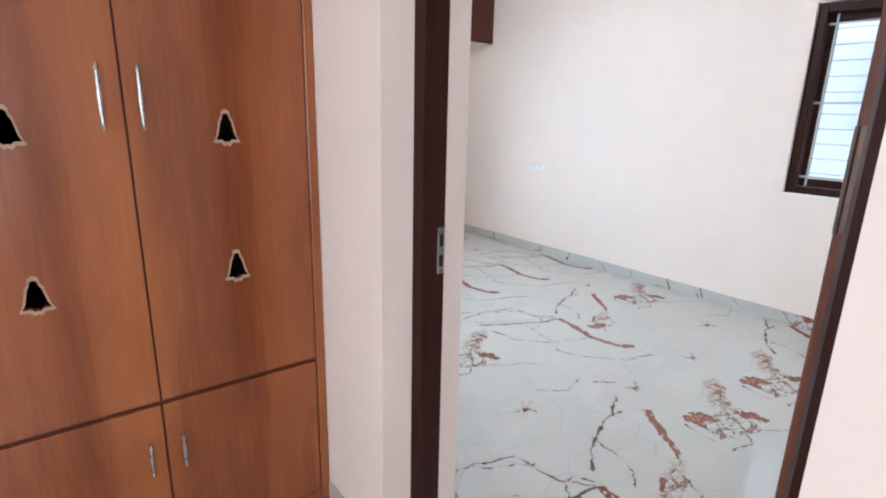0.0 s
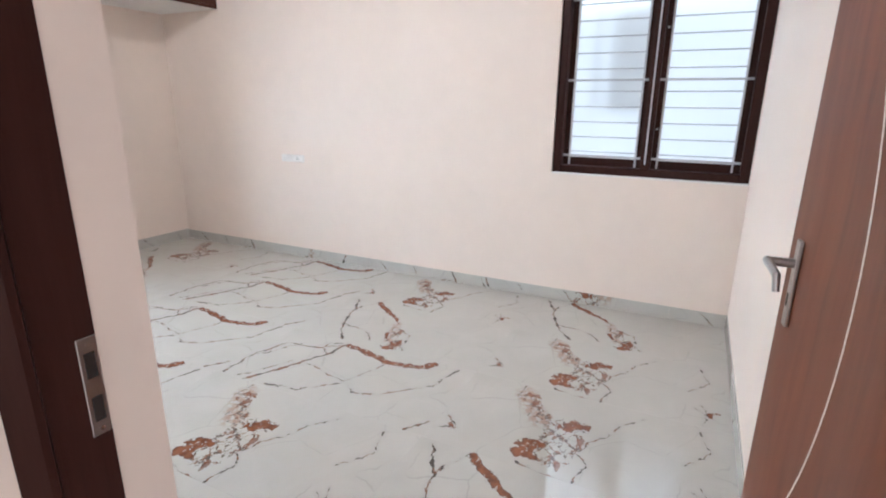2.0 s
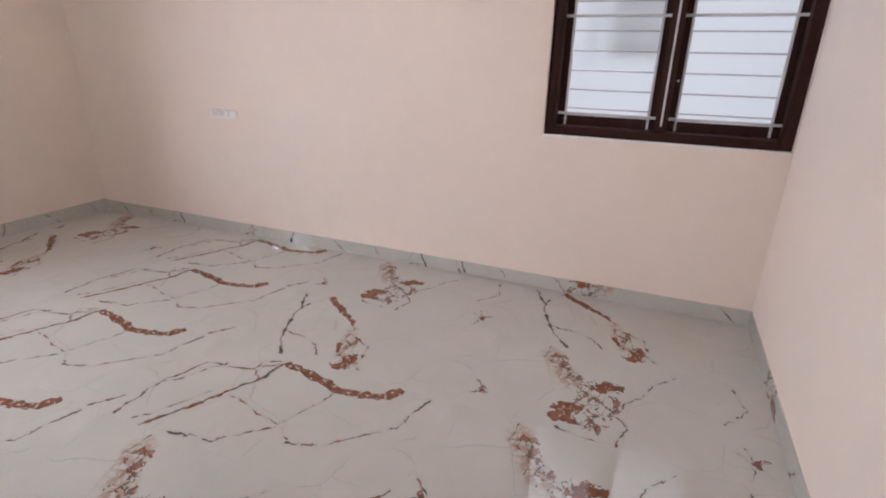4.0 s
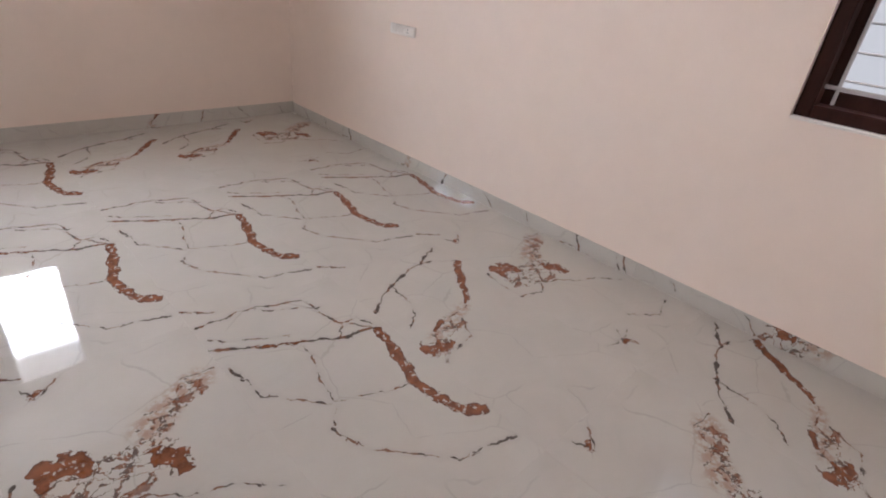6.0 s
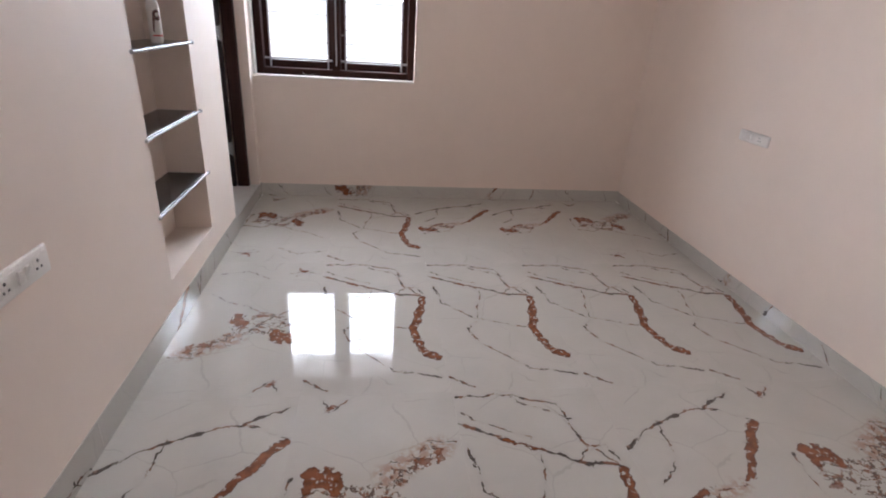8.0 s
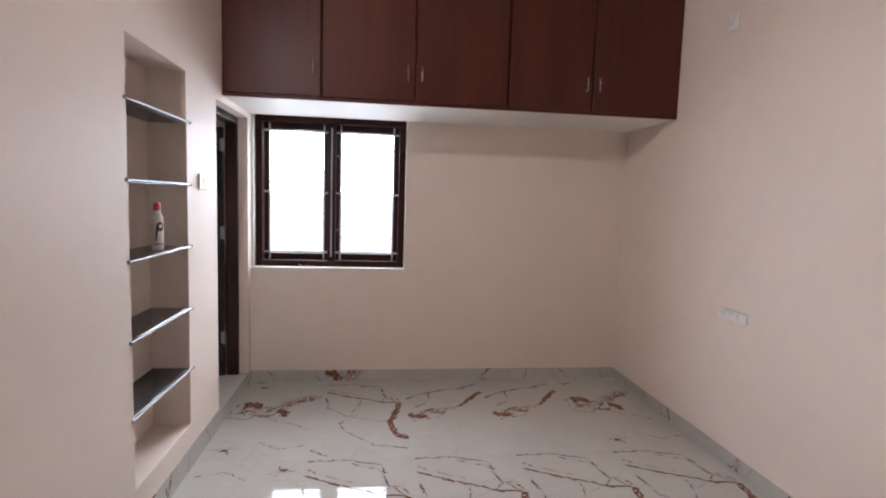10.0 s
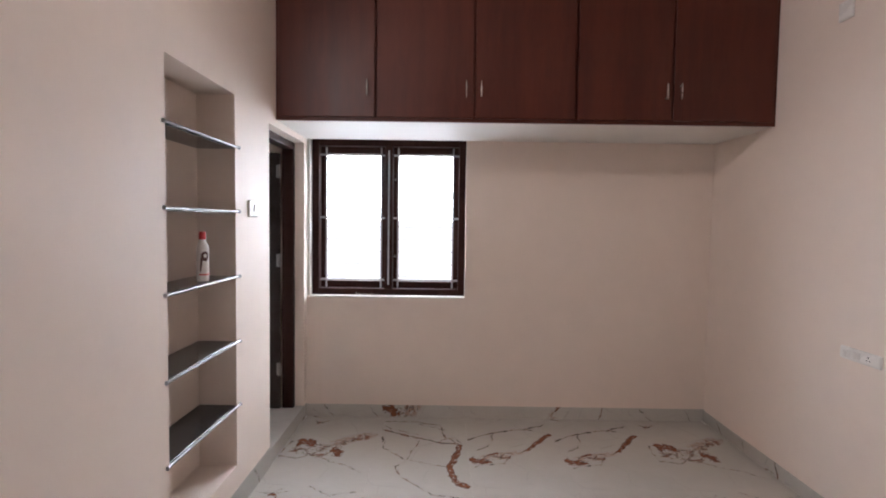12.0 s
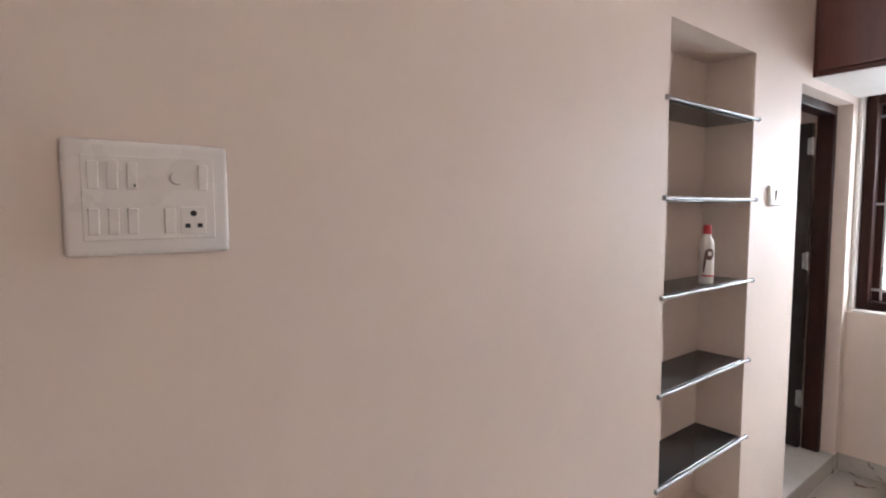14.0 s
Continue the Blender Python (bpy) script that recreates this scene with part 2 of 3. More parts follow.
frosted = Mat("frosted_glass", 0.42, 0.0, (0.93, 0.97, 0.98))
frosted.b.inputs["Transmission Weight"].default_value = 1.0
frosted.b.inputs["IOR"].default_value = 1.25
FROST = frosted.mat
clear = Mat("obscured_glass", 0.05, 0.0, (0.95, 0.98, 0.99))
clear.b.inputs["Transmission Weight"].default_value = 1.0
clear.b.inputs["IOR"].default_value = 1.25
FROST_N = clear.mat

TILE = {
    "P": marble("tile_elbow_vein",
        [(0.0058, [(0, 1.02), (0.13, 0.94), (0.29, 0.87), (0.42, 0.80), (0.55, 0.78)]),
         (0.0036, [(0.01, 1.16), (0.22, 1.17), (0.41, 1.11), (0.45, 0.89), (0.55, 0.78)]),
         (0.0020, [(0.40, 0.81), (0.46, 0.88), (0.53, 0.88), (0.56, 0.78)]), (0.0018, [(0.02, 1.07), (0.14, 0.99), (0.26, 0.93)]), (0.0022, [(0.0, 0.09), (0.10, 0.03)]), (0.0016, [(0.22, 1.17), (0.30, 1.10), (0.44, 1.03)]),
         (0.0015, [(0.28, 0.85), (0.21, 0.56), (0.40, 0.48), (0.48, 0.46)]),
         (0.0015, [(0.02, 0.90), (0.05, 0.71), (0.21, 0.54), (0.14, 0.46), (0.19, 0.33), (0.38, 0.14), (0.57, 0.10)])],
        [(0.0195, [(0.55, 0.76), (0.52, 0.62), (0.48, 0.45), (0.49, 0.33)]), (0.0215, [(0.49, 0.33), (0.52, 0.265), (0.585, 0.235)]),
         (0.007, [(0.16, 0.925), (0.29, 0.87)])], [], [], []),
    "Q": marble("tile_shard_vein",
        [(0.0016, [(0.58, 0.93), (0.48, 0.93), (0.42, 0.84)]), (0.0016, [(0.02, 0.80), (-0.01, 0.58), (0.12, 0.55), (0.18, 0.60), (0.27, 0.57)]),
         (0.0011, [(0.27, 0.57), (0.34, 0.51), (0.44, 0.47), (0.55, 0.38)]), (0.0022, [(0.09, 1.17), (0.12, 1.10), (0.18, 1.16)]),
         (0.0015, [(0.30, 0.20), (0.42, 0.12), (0.55, 0.16)]), (0.0018, [(0.02, 0.15), (0.10, 0.13), (0.19, 0.155)]), (0.0016, [(0.06, 0.07), (0.10, 0.13), (0.15, 0.19)])],
        [], [(0.007, [(0.085, 0.115), (0.125, 0.105)]), (0.041, [(0.10, 0.79), (0.15, 0.785)]), (0.039, [(0.345, 0.665), (0.36, 0.625)]), (0.008, [(0.11, 1.11), (0.13, 1.14)])],
        [(0.085, [(0.13, 0.70), (0.30, 0.68)]), (0.04, [(0.36, 0.80), (0.50, 0.88)])], [(0.05, [(0.33, 0.79), (0.44, 0.87), (0.53, 0.91)])]),
    "R": marble("tile_ring_vein",
        [(0.0044, [(0.0, 0.86), (0.20, 0.99), (0.42, 1.06), (0.58, 1.14)]), (0.0014, [(0.42, 1.06), (0.50, 1.03), (0.58, 0.985)]),
         (0.0018, [(0.27, 0.63), (0.22, 0.53), (0.04, 0.47)]), (0.0015, [(0.18, 0.99), (0.16, 0.80), (0.06, 0.70)])],
        [(0.022, [(0.575, 0.965), (0.46, 0.81)]), (0.017, [(0.46, 0.81), (0.375, 0.70)]), (0.002, [(0.36, 0.68), (0.20, 0.66)]), (0.012, [(0.19, 0.66), (0.12, 0.63)])],
        [(0.034, [(0.03, 0.555), (0.09, 0.535)])], [(0.05, [(0.05, 0.53), (0.20, 0.63)])], [(0.03, [(0.10, 0.6), (0.34, 0.68)])]),
}


# ---- mesh helpers ----
def box(bm, x0, x1, y0, y1, z0, z1, bevel=0.0, seg=1):
    vs = [bm.verts.new((x, y, z)) for x in (x0, x1) for y in (y0, y1) for z in (z0, z1)]
    fs = [bm.faces.new([vs[i] for i in f]) for f in ((0, 1, 3, 2), (4, 6, 7, 5), (0, 4, 5, 1), (2, 3, 7, 6), (0, 2, 6, 4), (1, 5, 7, 3))]
    if bevel:
        bmesh.ops.bevel(bm, geom=list({e for f in fs for e in f.edges}), offset=bevel, segments=seg, affect="EDGES", profile=0.6)
    return bm


def rod(bm, a, b, r, seg=12, r2=None):
    a, b = Vector(a), Vector(b)
    m = Matrix.Translation((a + b) / 2) @ (b - a).to_track_quat("Z", "Y").to_matrix().to_4x4()
    bmesh.ops.create_cone(bm, cap_ends=True, segments=seg, radius1=r, radius2=r if r2 is None else r2, depth=(b - a).length, matrix=m)
    return bm


def lathe(bm, profile, seg=24, at=(0, 0, 0)):
    rings = [[bm.verts.new((at[0] + r * math.cos(2 * math.pi * i / seg), at[1] + r * math.sin(2 * math.pi * i / seg), at[2] + z)) for i in range(seg)] for r, z in profile]
    for a, b in zip(rings, rings[1:]):
        for i in range(seg):
            bm.faces.new((a[i], a[(i + 1) % seg], b[(i + 1) % seg], b[i]))
    bm.faces.new(rings[0][::-1])
    bm.faces.new(rings[-1])
    return bm


def mesh(name, bm, material, smooth=False):
    bmesh.ops.recalc_face_normals(bm, faces=bm.faces)
    me = bpy.data.meshes.new(name)
    bm.to_mesh(me)
    bm.free()
    me.materials.append(material)
    if smooth:
        me.shade_smooth()
        me.set_sharp_from_angle(angle=radians(40))
    return new(name, me)


def part(name, bm, material, parent, label="", smooth=False):
    ob = mesh(name, bm, material, smooth)
    ob.parent = parent
    if label:
        tagged(ob, label)
    return ob


def empty(name, x=0, y=0, z=0, rz=0):
    e = new(name)
    e.matrix_world = pose(x, y, z, 0, 0, rz)
    return e


def solid(name, xs, ys, zs, filled, material, label, category="wall"):
    """One mesh from the cells of a grid; no faces between two full cells."""
    bm = bmesh.new()
    n = (len(xs) - 1, len(ys) - 1, len(zs) - 1)
    mid = lambda c, i: (c[i] + c[i + 1]) / 2
    full = {(i, j, k): filled(mid(xs, i), mid(ys, j), mid(zs, k)) for i in range(n[0]) for j in range(n[1]) for k in range(n[2])}
    verts = {}

    def v(i, j, k):
        if (i, j, k) not in verts:
            verts[i, j, k] = bm.verts.new((xs[i], ys[j], zs[k]))
        return verts[i, j, k]
    for (i, j, k), f in full.items():
        if not f:
            continue
        for d, q in (((-1, 0, 0), ((0, 0, 0), (0, 0, 1), (0, 1, 1), (0, 1, 0))), ((1, 0, 0), ((1, 0, 0), (1, 1, 0), (1, 1, 1), (1, 0, 1))),
                     ((0, -1, 0), ((0, 0, 0), (1, 0, 0), (1, 0, 1), (0, 0, 1))), ((0, 1, 0), ((0, 1, 0), (0, 1, 1), (1, 1, 1), (1, 1, 0))),
                     ((0, 0, -1), ((0, 0, 0), (0, 1, 0), (1, 1, 0), (1, 0, 0))), ((0, 0, 1), ((0, 0, 1), (1, 0, 1), (1, 1, 1), (0, 1, 1)))):
            if not full.get((i + d[0], j + d[1], k + d[2]), False):
                bm.faces.new([v(i + a, j + b, k + c) for a, b, c in q])
    return tagged(mesh(name, bm, material), label, category, kind="structure")


# ---- structure ----
def inside(v, a, b):
    return a < v < b


def west_wall(x, y, z):
    if inside(y, D1A, 1.12) and z < D1TOP:
        return y > D1B and x < 0.853
    if inside(y, D2A, D2B) and z < D2TOP:
        return False
    return not (inside(y, NA, NB) and inside(z, NZ0, NZ1) and x > NICHE_X)


solid("wall_west", (XO, NICHE_X, 0.853, X0), (Y0 - 0.2, D1A, D1B, 1.12, NA, NB, D2A, D2B, Y1), (0, NZ0, D2TOP, D1TOP, NZ1, CEIL), west_wall, WALL,
      "peach painted plaster wall with a shelf niche and two doorways")
solid("wall_north", (XO, X0, WNB, X1 + 0.25), (Y1, Y1 + 0.24), (0, WN0 - 0.006, WN1, CEIL), lambda x, y, z: not (inside(x, X0, WNB) and inside(z, WN0 - 0.01, WN1)), WALL,
      "peach painted plaster wall with a window opening")
solid("wall_east", (X1, X1 + 0.23), (Y0, WEA, WEB, Y1), (0, WZ0 - 0.008, WZ1, CEIL), lambda x, y, z: not (inside(y, WEA, WEB) and inside(z, WZ0 - 0.01, WZ1)), WALL,
      "peach painted plaster wall with a window opening")
solid("wall_south", (X0, X1 + 0.23), (Y0 - 0.2, Y0), (0, CEIL), lambda x, y, z: True, WALL, "plain peach painted plaster wall behind the door")
solid("ceiling", (-2.8, XO, X1 + 0.23), (-2.6, Y0 - 0.2, 2.2, Y1 + 0.24), (CEIL, CEIL + 0.15), lambda x, y, z: y > Y0 - 0.2 if x > XO else y < 2.2, WHITE, "plain white painted concrete ceiling", "ceiling")
FLOOR = solid("floor", (-2.6, -0.6, XO, X1), (-2.4, Y0 - 0.2, 2.02, 3.75, Y1), (-0.15, -0.0012), lambda x, y, z: y > Y0 - 0.2 if x > XO else (y < 2.02 or (x > -0.6 and y > 3.75)), GROUT, "glossy white marble-look tiled floor with brown veins", "floor")
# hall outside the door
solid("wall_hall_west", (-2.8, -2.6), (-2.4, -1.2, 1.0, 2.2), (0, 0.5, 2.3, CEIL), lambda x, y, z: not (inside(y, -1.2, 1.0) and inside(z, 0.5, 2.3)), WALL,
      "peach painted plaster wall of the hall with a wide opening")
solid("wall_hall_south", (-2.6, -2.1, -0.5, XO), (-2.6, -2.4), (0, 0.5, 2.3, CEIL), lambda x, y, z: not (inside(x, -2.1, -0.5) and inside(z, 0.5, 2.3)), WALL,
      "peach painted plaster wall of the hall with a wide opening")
solid("wall_hall_east", (XO, XO + 0.2), (-2.4, Y0 - 0.2), (0, CEIL), lambda x, y, z: True, WALL, "plain peach painted plaster wall of the hall")
solid("wall_hall_north", (-2.6, -0.42), (WARD_Y, WARD_Y + 0.2), (0, CEIL), lambda x, y, z: True, WALL, "plain peach painted plaster wall of the hall")
solid("wall_hall_alcove", (-0.42, XO), (2.02, 2.2), (0, CEIL), lambda x, y, z: True, WALL, "plain peach painted plaster back of the wardrobe alcove")
# washroom behind the second door
solid("wall_washroom", (-0.6, -0.5, XO - 0.001), (3.75, 3.85, 4.95, 5.05), (0, 2.3, 2.4), lambda x, y, z: not (x > -0.5 and inside(y, 3.85, 4.95) and z < 2.3), WHITE,
      "plain pale wall of the unlit washroom")

# loft slab over the north end
solid("loft_slab", (X0, X1), (4.262, Y1), (2.092, 2.16), lambda x, y, z: True, WHITE, "white painted concrete loft slab under the cupboards", "loft slab")


# ---- windows ----
def window(name, width, h, label, glowmat, recess=0.0):
    """Local: x along the wall, y outwards, z up from the sill; two sashes, steel grille on the room side."""
    w = empty(name)
    fw, fd = 0.052, 0.085
    tagged(w, label, "window", kind="structure")
    frame_ob = empty("window_frame")
    frame_ob.parent = w
    for a in ((0, fw, 0, h), (width - fw, width, 0, h), (width / 2 - 0.03, width / 2 + 0.03, fw, h - fw)):
        part("stile", box(bmesh.new(), a[0], a[1], 0.03, 0.03 + fd, a[2], a[3], 0.004), DARKWOOD, frame_ob)
    for z0, z1 in ((0, fw), (h - fw, h)):
        part("rail", box(bmesh.new(), fw, width - fw, 0.031, 0.029 + fd, z0, z1, 0.004), DARKWOOD, frame_ob)
    for s in (0, 1):
        x0, x1 = (fw, width / 2 - 0.03) if s == 0 else (width / 2 + 0.03, width - fw)
        sash = empty("sash")
        sash.parent = w
        sw = 0.052
        x0, x1 = x0 - 0.012, x1 + 0.012
        for a in ((x0, x0 + sw), (x1 - sw, x1)):
            part("stile", box(bmesh.new(), a[0], a[1], 0.118, 0.150, fw - 0.012, h - fw + 0.012, 0.003), DARKWOOD, sash)
        for a in ((fw - 0.012, fw + 0.05), (h - fw - 0.05, h - fw + 0.012)):
            part("rail", box(bmesh.new(), x0 + sw, x1 - sw, 0.119, 0.149, a[0], a[1], 0.003), DARKWOOD, sash)
        pane = part("pane", box(bmesh.new(), x0 + sw - 0.006, x1 - sw + 0.006, 0.131, 0.136, fw + 0.045, h - fw - 0.045), glowmat, sash, "frosted glass pane")
        pane.visible_shadow = False
    grille = empty("grille")
    grille.parent = w
    # flat bars right across, then the two ladders of thin rods
    for z in (0.115, h * 0.5, h - 0.115):
        part("cross_bar", box(bmesh.new(), 0.05, width - 0.05, 0.088, 0.095, z - 0.007, z + 0.007, 0.001), BARPAINT, grille)
    part("upright_bar", box(bmesh.new(), width / 2 - 0.005, width / 2 + 0.005, 0.020, 0.0295, 0.085, h - 0.085, 0.001), BARPAINT, grille)
    for x in (0.094, width / 2 - 0.066, width / 2 + 0.066, width - 0.094):
        part("upright_bar", box(bmesh.new(), x - 0.006, x + 0.006, 0.096, 0.103, 0.055, h - 0.055, 0.001), BARPAINT, grille)
    for a, b in ((0.094, width / 2 - 0.066), (width / 2 + 0.066, width - 0.094)):
        for i in range(10):
            z = 0.115 + (h - 0.23) * (i + 0.5) / 10 + (0.02 if i > 4 else -0.02)
            part("thin_rod", rod(bmesh.new(), (a, 0.105, z), (b, 0.105, z), 0.0042, 8), BARPAINT, grille)
    for z in (0.3, h - 0.3):
        part("stay", rod(bmesh.new(), (width / 2 + 0.045, 0.07, z), (width / 2 + 0.045, 0.1, z), 0.006), STEEL, w)
    part("window_sill", box(bmesh.new(), 0.002, width - 0.002, -recess - 0.003, 0.0295, -0.005, 0.006, 0.002), WHITE, w, "white painted plaster sill")
    return w


win_n = window("window_1", WNB - WNA, WN1 - WN0, "dark wooden two-sash window with frosted panes and a steel grille", FROST_N, RECESS)
part("window_reveal", box(bmesh.new(), X0 - WNA + 0.002, -0.001, -0.03, 0.12, 0.006, WN1 - WN0 - 0.001, 0.002), WHITE, win_n, "white painted plaster fillet beside the frame")
win_n.matrix_world = pose(WNA, Y1 + RECESS, WN0)
win_e = window("window_2", WEB - WEA, WZ1 - WZ0, "dark wooden two-sash window with frosted panes and a steel grille", FROST)
win_e.matrix_world = pose(X1, WEB, WZ0 - 0.005, 0, 0, -90)


def backdrop(name, corners, material):
    bm = bmesh.new()
    bm.faces.new([bm.verts.new(c) for c in corners])
    me = bpy.data.meshes.new(name)
    bm.to_mesh(me)
    bm.free()
    me.materials.append(material)
    return tagged(new(name, me), "bright hazy daylight outside the window", "backdrop", kind="structure")


backdrop("backdrop", ((-2.6, 6.35, 1.5), (3.6, 6.35, 1.5), (3.6, 6.35, 4.2), (-2.6, 6.35, 4.2)), glow("daylight_north", (0.85, 0.95, 1.0), GLOW_NORTH, 0.05))
backdrop("backdrop", ((-2.6, 6.35, 0.0), (3.6, 6.35, 0.0), (3.6, 6.35, 1.499), (-2.6, 6.35, 1.499)), glow("daylight_north_low", (0.90, 0.96, 1.0), GLOW_NORTH * 0.085, 0.15))
backdrop("backdrop", ((5.1, -1.4, 0.2), (5.1, 2.4, 0.2), (5.1, 2.4, 2.2), (5.1, -1.4, 2.2)), glow("daylight_east", (0.93, 0.97, 1.0), GLOW_EAST, 0.15))
backdrop("backdrop", ((5.1, -1.4, 2.201), (5.1, 2.4, 2.201), (5.1, 2.4, 3.6), (5.1, -1.4, 3.6)), glow("daylight_east_sky", (0.93, 0.97, 1.0), GLOW_EAST * 4.4, 0.05))
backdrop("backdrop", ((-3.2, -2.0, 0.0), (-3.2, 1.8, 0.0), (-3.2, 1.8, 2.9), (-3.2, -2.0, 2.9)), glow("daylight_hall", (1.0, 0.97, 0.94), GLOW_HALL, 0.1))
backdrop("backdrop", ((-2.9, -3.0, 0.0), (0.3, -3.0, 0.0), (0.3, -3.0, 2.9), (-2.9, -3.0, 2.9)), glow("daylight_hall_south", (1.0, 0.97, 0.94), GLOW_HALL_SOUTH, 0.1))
# concrete sunshade over the north window
solid("sunshade", (0.45, 2.5), (Y1 + 0.24, Y1 + 0.84), (2.18, 2.26), lambda x, y, z: True, WHITE, "white painted concrete sunshade over the window outside", "sunshade")
# blurred louvred window of the house next door, behind the frosted pane
louvre = empty("neighbour_window", 4.62, 0.97, 1.66)
tagged(louvre, "grey louvred ventilator of the house next door", "window", kind="structure")
part("frame", box(box(bmesh.new(), 0, 0.03, -0.21, -0.18, -0.40, 0.40), 0, 0.03, 0.18, 0.21, -0.40, 0.40), FACADE, louvre)
for i in range(6):
    part("slat", box(bmesh.new(), 0, 0.02, -0.18, 0.10, -0.36 + i * 0.12, -0.27 + i * 0.12), FACADE, louvre)


# ---- doors ----
def door_frame(name, axis_y0, axis_y1, top, x0, x1, label, jamb=0.055):
    f = empty(name)
    tagged(f, label, "door frame", kind="structure")
    for a, b in ((axis_y0, axis_y0 + jamb), (axis_y1 - jamb, axis_y1)):
        part("jamb", box(bmesh.new(), x0, x1, a, b, 0, top - jamb, 0.008, 2), DARKWOOD, f)
    part("head", box(bmesh.new(), x0, x1, axis_y0, axis_y1, top - jamb, top, 0.008, 2), DARKWOOD, f)
    return f


frame_1 = empty("door_frame_1")
tagged(frame_1, "dark polished wooden door frame with a steel strike plate", "door frame", kind="structure")


def moulding(flip, y0):
    """Section of the frame: a chamfered stop on the hall side, then the flat rebate."""
    return [(x, y0 + flip * d) for x, d in ((0.665, 0.003), (0.698, -0.010), (0.707, -0.010), (0.712, -0.002), (0.780, -0.002), (0.780, 0.062), (0.665, 0.062))]


def prism(bm, pts, z0, z1):
    lo, hi = [bm.verts.new((x, y, z0)) for x, y in pts], [bm.verts.new((x, y, z1)) for x, y in pts]
    for i in range(len(pts)):
        k = (i + 1) % len(pts)
        bm.faces.new((lo[i], lo[k], hi[k], hi[i]))
    bm.faces.new(lo[::-1])
    bm.faces.new(hi)
    return bm


part("jamb", prism(bmesh.new(), moulding(1, D1B - 0.0), 0, 2.035), DARKWOOD, frame_1)
part("jamb", prism(bmesh.new(), moulding(-1, 0.113), 0, 2.035), DARKWOOD, frame_1)
part("head", box(bmesh.new(), 0.665, 0.780, D1A, 1.107, 2.035, D1TOP - 0.001, 0.003), DARKWOOD, frame_1)
plate = part("strike_plate", box(bmesh.new(), 0.756, 0.7795, 1.0415, 1.0445, 0.922, 1.056, 0.001), STEEL, frame_1, "brushed steel strike plate")
for z in (0.958, 1.018):
    part("latch_hole", box(bmesh.new(), 0.7615, 0.7745, 1.0408, 1.043, z - 0.016, z + 0.018), HOLESHADE, plate)
for z in (0.931, 1.047):
    part("screw", rod(bmesh.new(), (0.768, 1.0405, z), (0.768, 1.043, z), 0.003, 10), CHROME, plate)

# open leaf of the first door, hinged beside the south wall
leaf = empty("door_1", 0.800, 0.117, 0.0, 3.8)
tagged(leaf, "open brown veneered door with a thin white inlaid curve", "door", kind="structure")
part("leaf", box(bmesh.new(), -0.035, 0.86, 0, 0.036, 0.01, 2.03, 0.003), DOORWOOD, leaf)
bm = bmesh.new()
for i in range(28):
    z0, z1 = 0.36 + i * 0.05, 0.36 + (i + 1) * 0.05
    cx = [0.48 + 0.8 - math.sqrt(0.64 - (z - 1.05) ** 2) for z in (z0, z1)]
    vs = [bm.verts.new((c + d, y, z)) for y in (0.0362, 0.0374) for c, z in zip(cx, (z0, z1)) for d in (-0.0017, 0.0017)]
    for f in ((0, 1, 3, 2), (4, 6, 7, 5), (0, 2, 6, 4), (1, 5, 7, 3)):
        bm.faces.new([vs[q] for q in f])
part("inlay", bm, WHITE, leaf, "thin white inlaid curve")
for side in (0, 1):
    y = 0.0375 if side == 0 else -0.0015
    s = 1 if side == 0 else -1
    hp = part("handle_plate", box(bmesh.new(), 0.762, 0.788, min(y, y + s * 0.007), max(y, y + s * 0.007), 0.925, 1.095, 0.002, 2), STEEL, leaf, "brushed steel lever plate")
    bm = bmesh.new()
    rod(bm, (0.775, y, 1.050), (0.775, y + s * 0.055, 1.050), 0.009)
    rod(bm, (0.783, y + s * 0.05, 1.050), (0.690, y + s * 0.05, 1.046), 0.008, 14, 0.007)
    rod(bm, (0.693, y + s * 0.05, 1.049), (0.684, y + s * 0.048, 1.018), 0.007, 14, 0.006)
    part("lever", bm, STEEL, hp, smooth=True)
    part("keyhole", box(bmesh.new(), 0.771, 0.779, min(y, y + s * 0.008), max(y, y + s * 0.008), 0.965, 0.99), HOLESHADE, hp)
part("latch_face", box(bmesh.new(), 0.8595, 0.8615, 0.008, 0.028, 0.97, 1.13), STEEL, leaf)
for z in (0.25, 1.215, 1.78):
    hg = part("hinge", box(bmesh.new(), -0.0365, -0.0352, 0.011, 0.030, z, z + 0.145, 0.0005), BRONZE, leaf, "tarnished butt hinge let into the door edge")
    part("pin", rod(bmesh.new(), (-0.0375, 0.0335, z), (-0.0375, 0.0335, z + 0.145), 0.0030), BRONZE, hg)
    for k in (0.025, 0.0725, 0.12):
        part("screw", rod(bmesh.new(), (-0.0364, 0.0175, z + k), (-0.0372, 0.0175, z + k), 0.0035, 10), CHROME, hg)

frame_2 = door_frame("door_frame_2", D2A, D2B, D2TOP - 0.002, 0.722, 0.804, "dark polished wooden washroom door frame", 0.05)
leaf2 = empty("door_2", 0.717, D2B - 0.05, 0.0, 180)
tagged(leaf2, "dark brown washroom door swung open on steel hinges", "door", kind="structure")
part("leaf", box(bmesh.new(), 0, 0.60, 0, 0.034, 0.106, 1.965, 0.003), DARKLEAF, leaf2)
for z in (0.40, 1.195, 1.835):
    hg = part("hinge", box(bmesh.new(), -0.012, 0.022, 0.0345, 0.0365, z - 0.045, z + 0.045), STEEL, leaf2)
    part("pin", rod(bmesh.new(), (0.0, 0.039, z - 0.05), (0.0, 0.039, z + 0.05), 0.006), STEEL, hg)
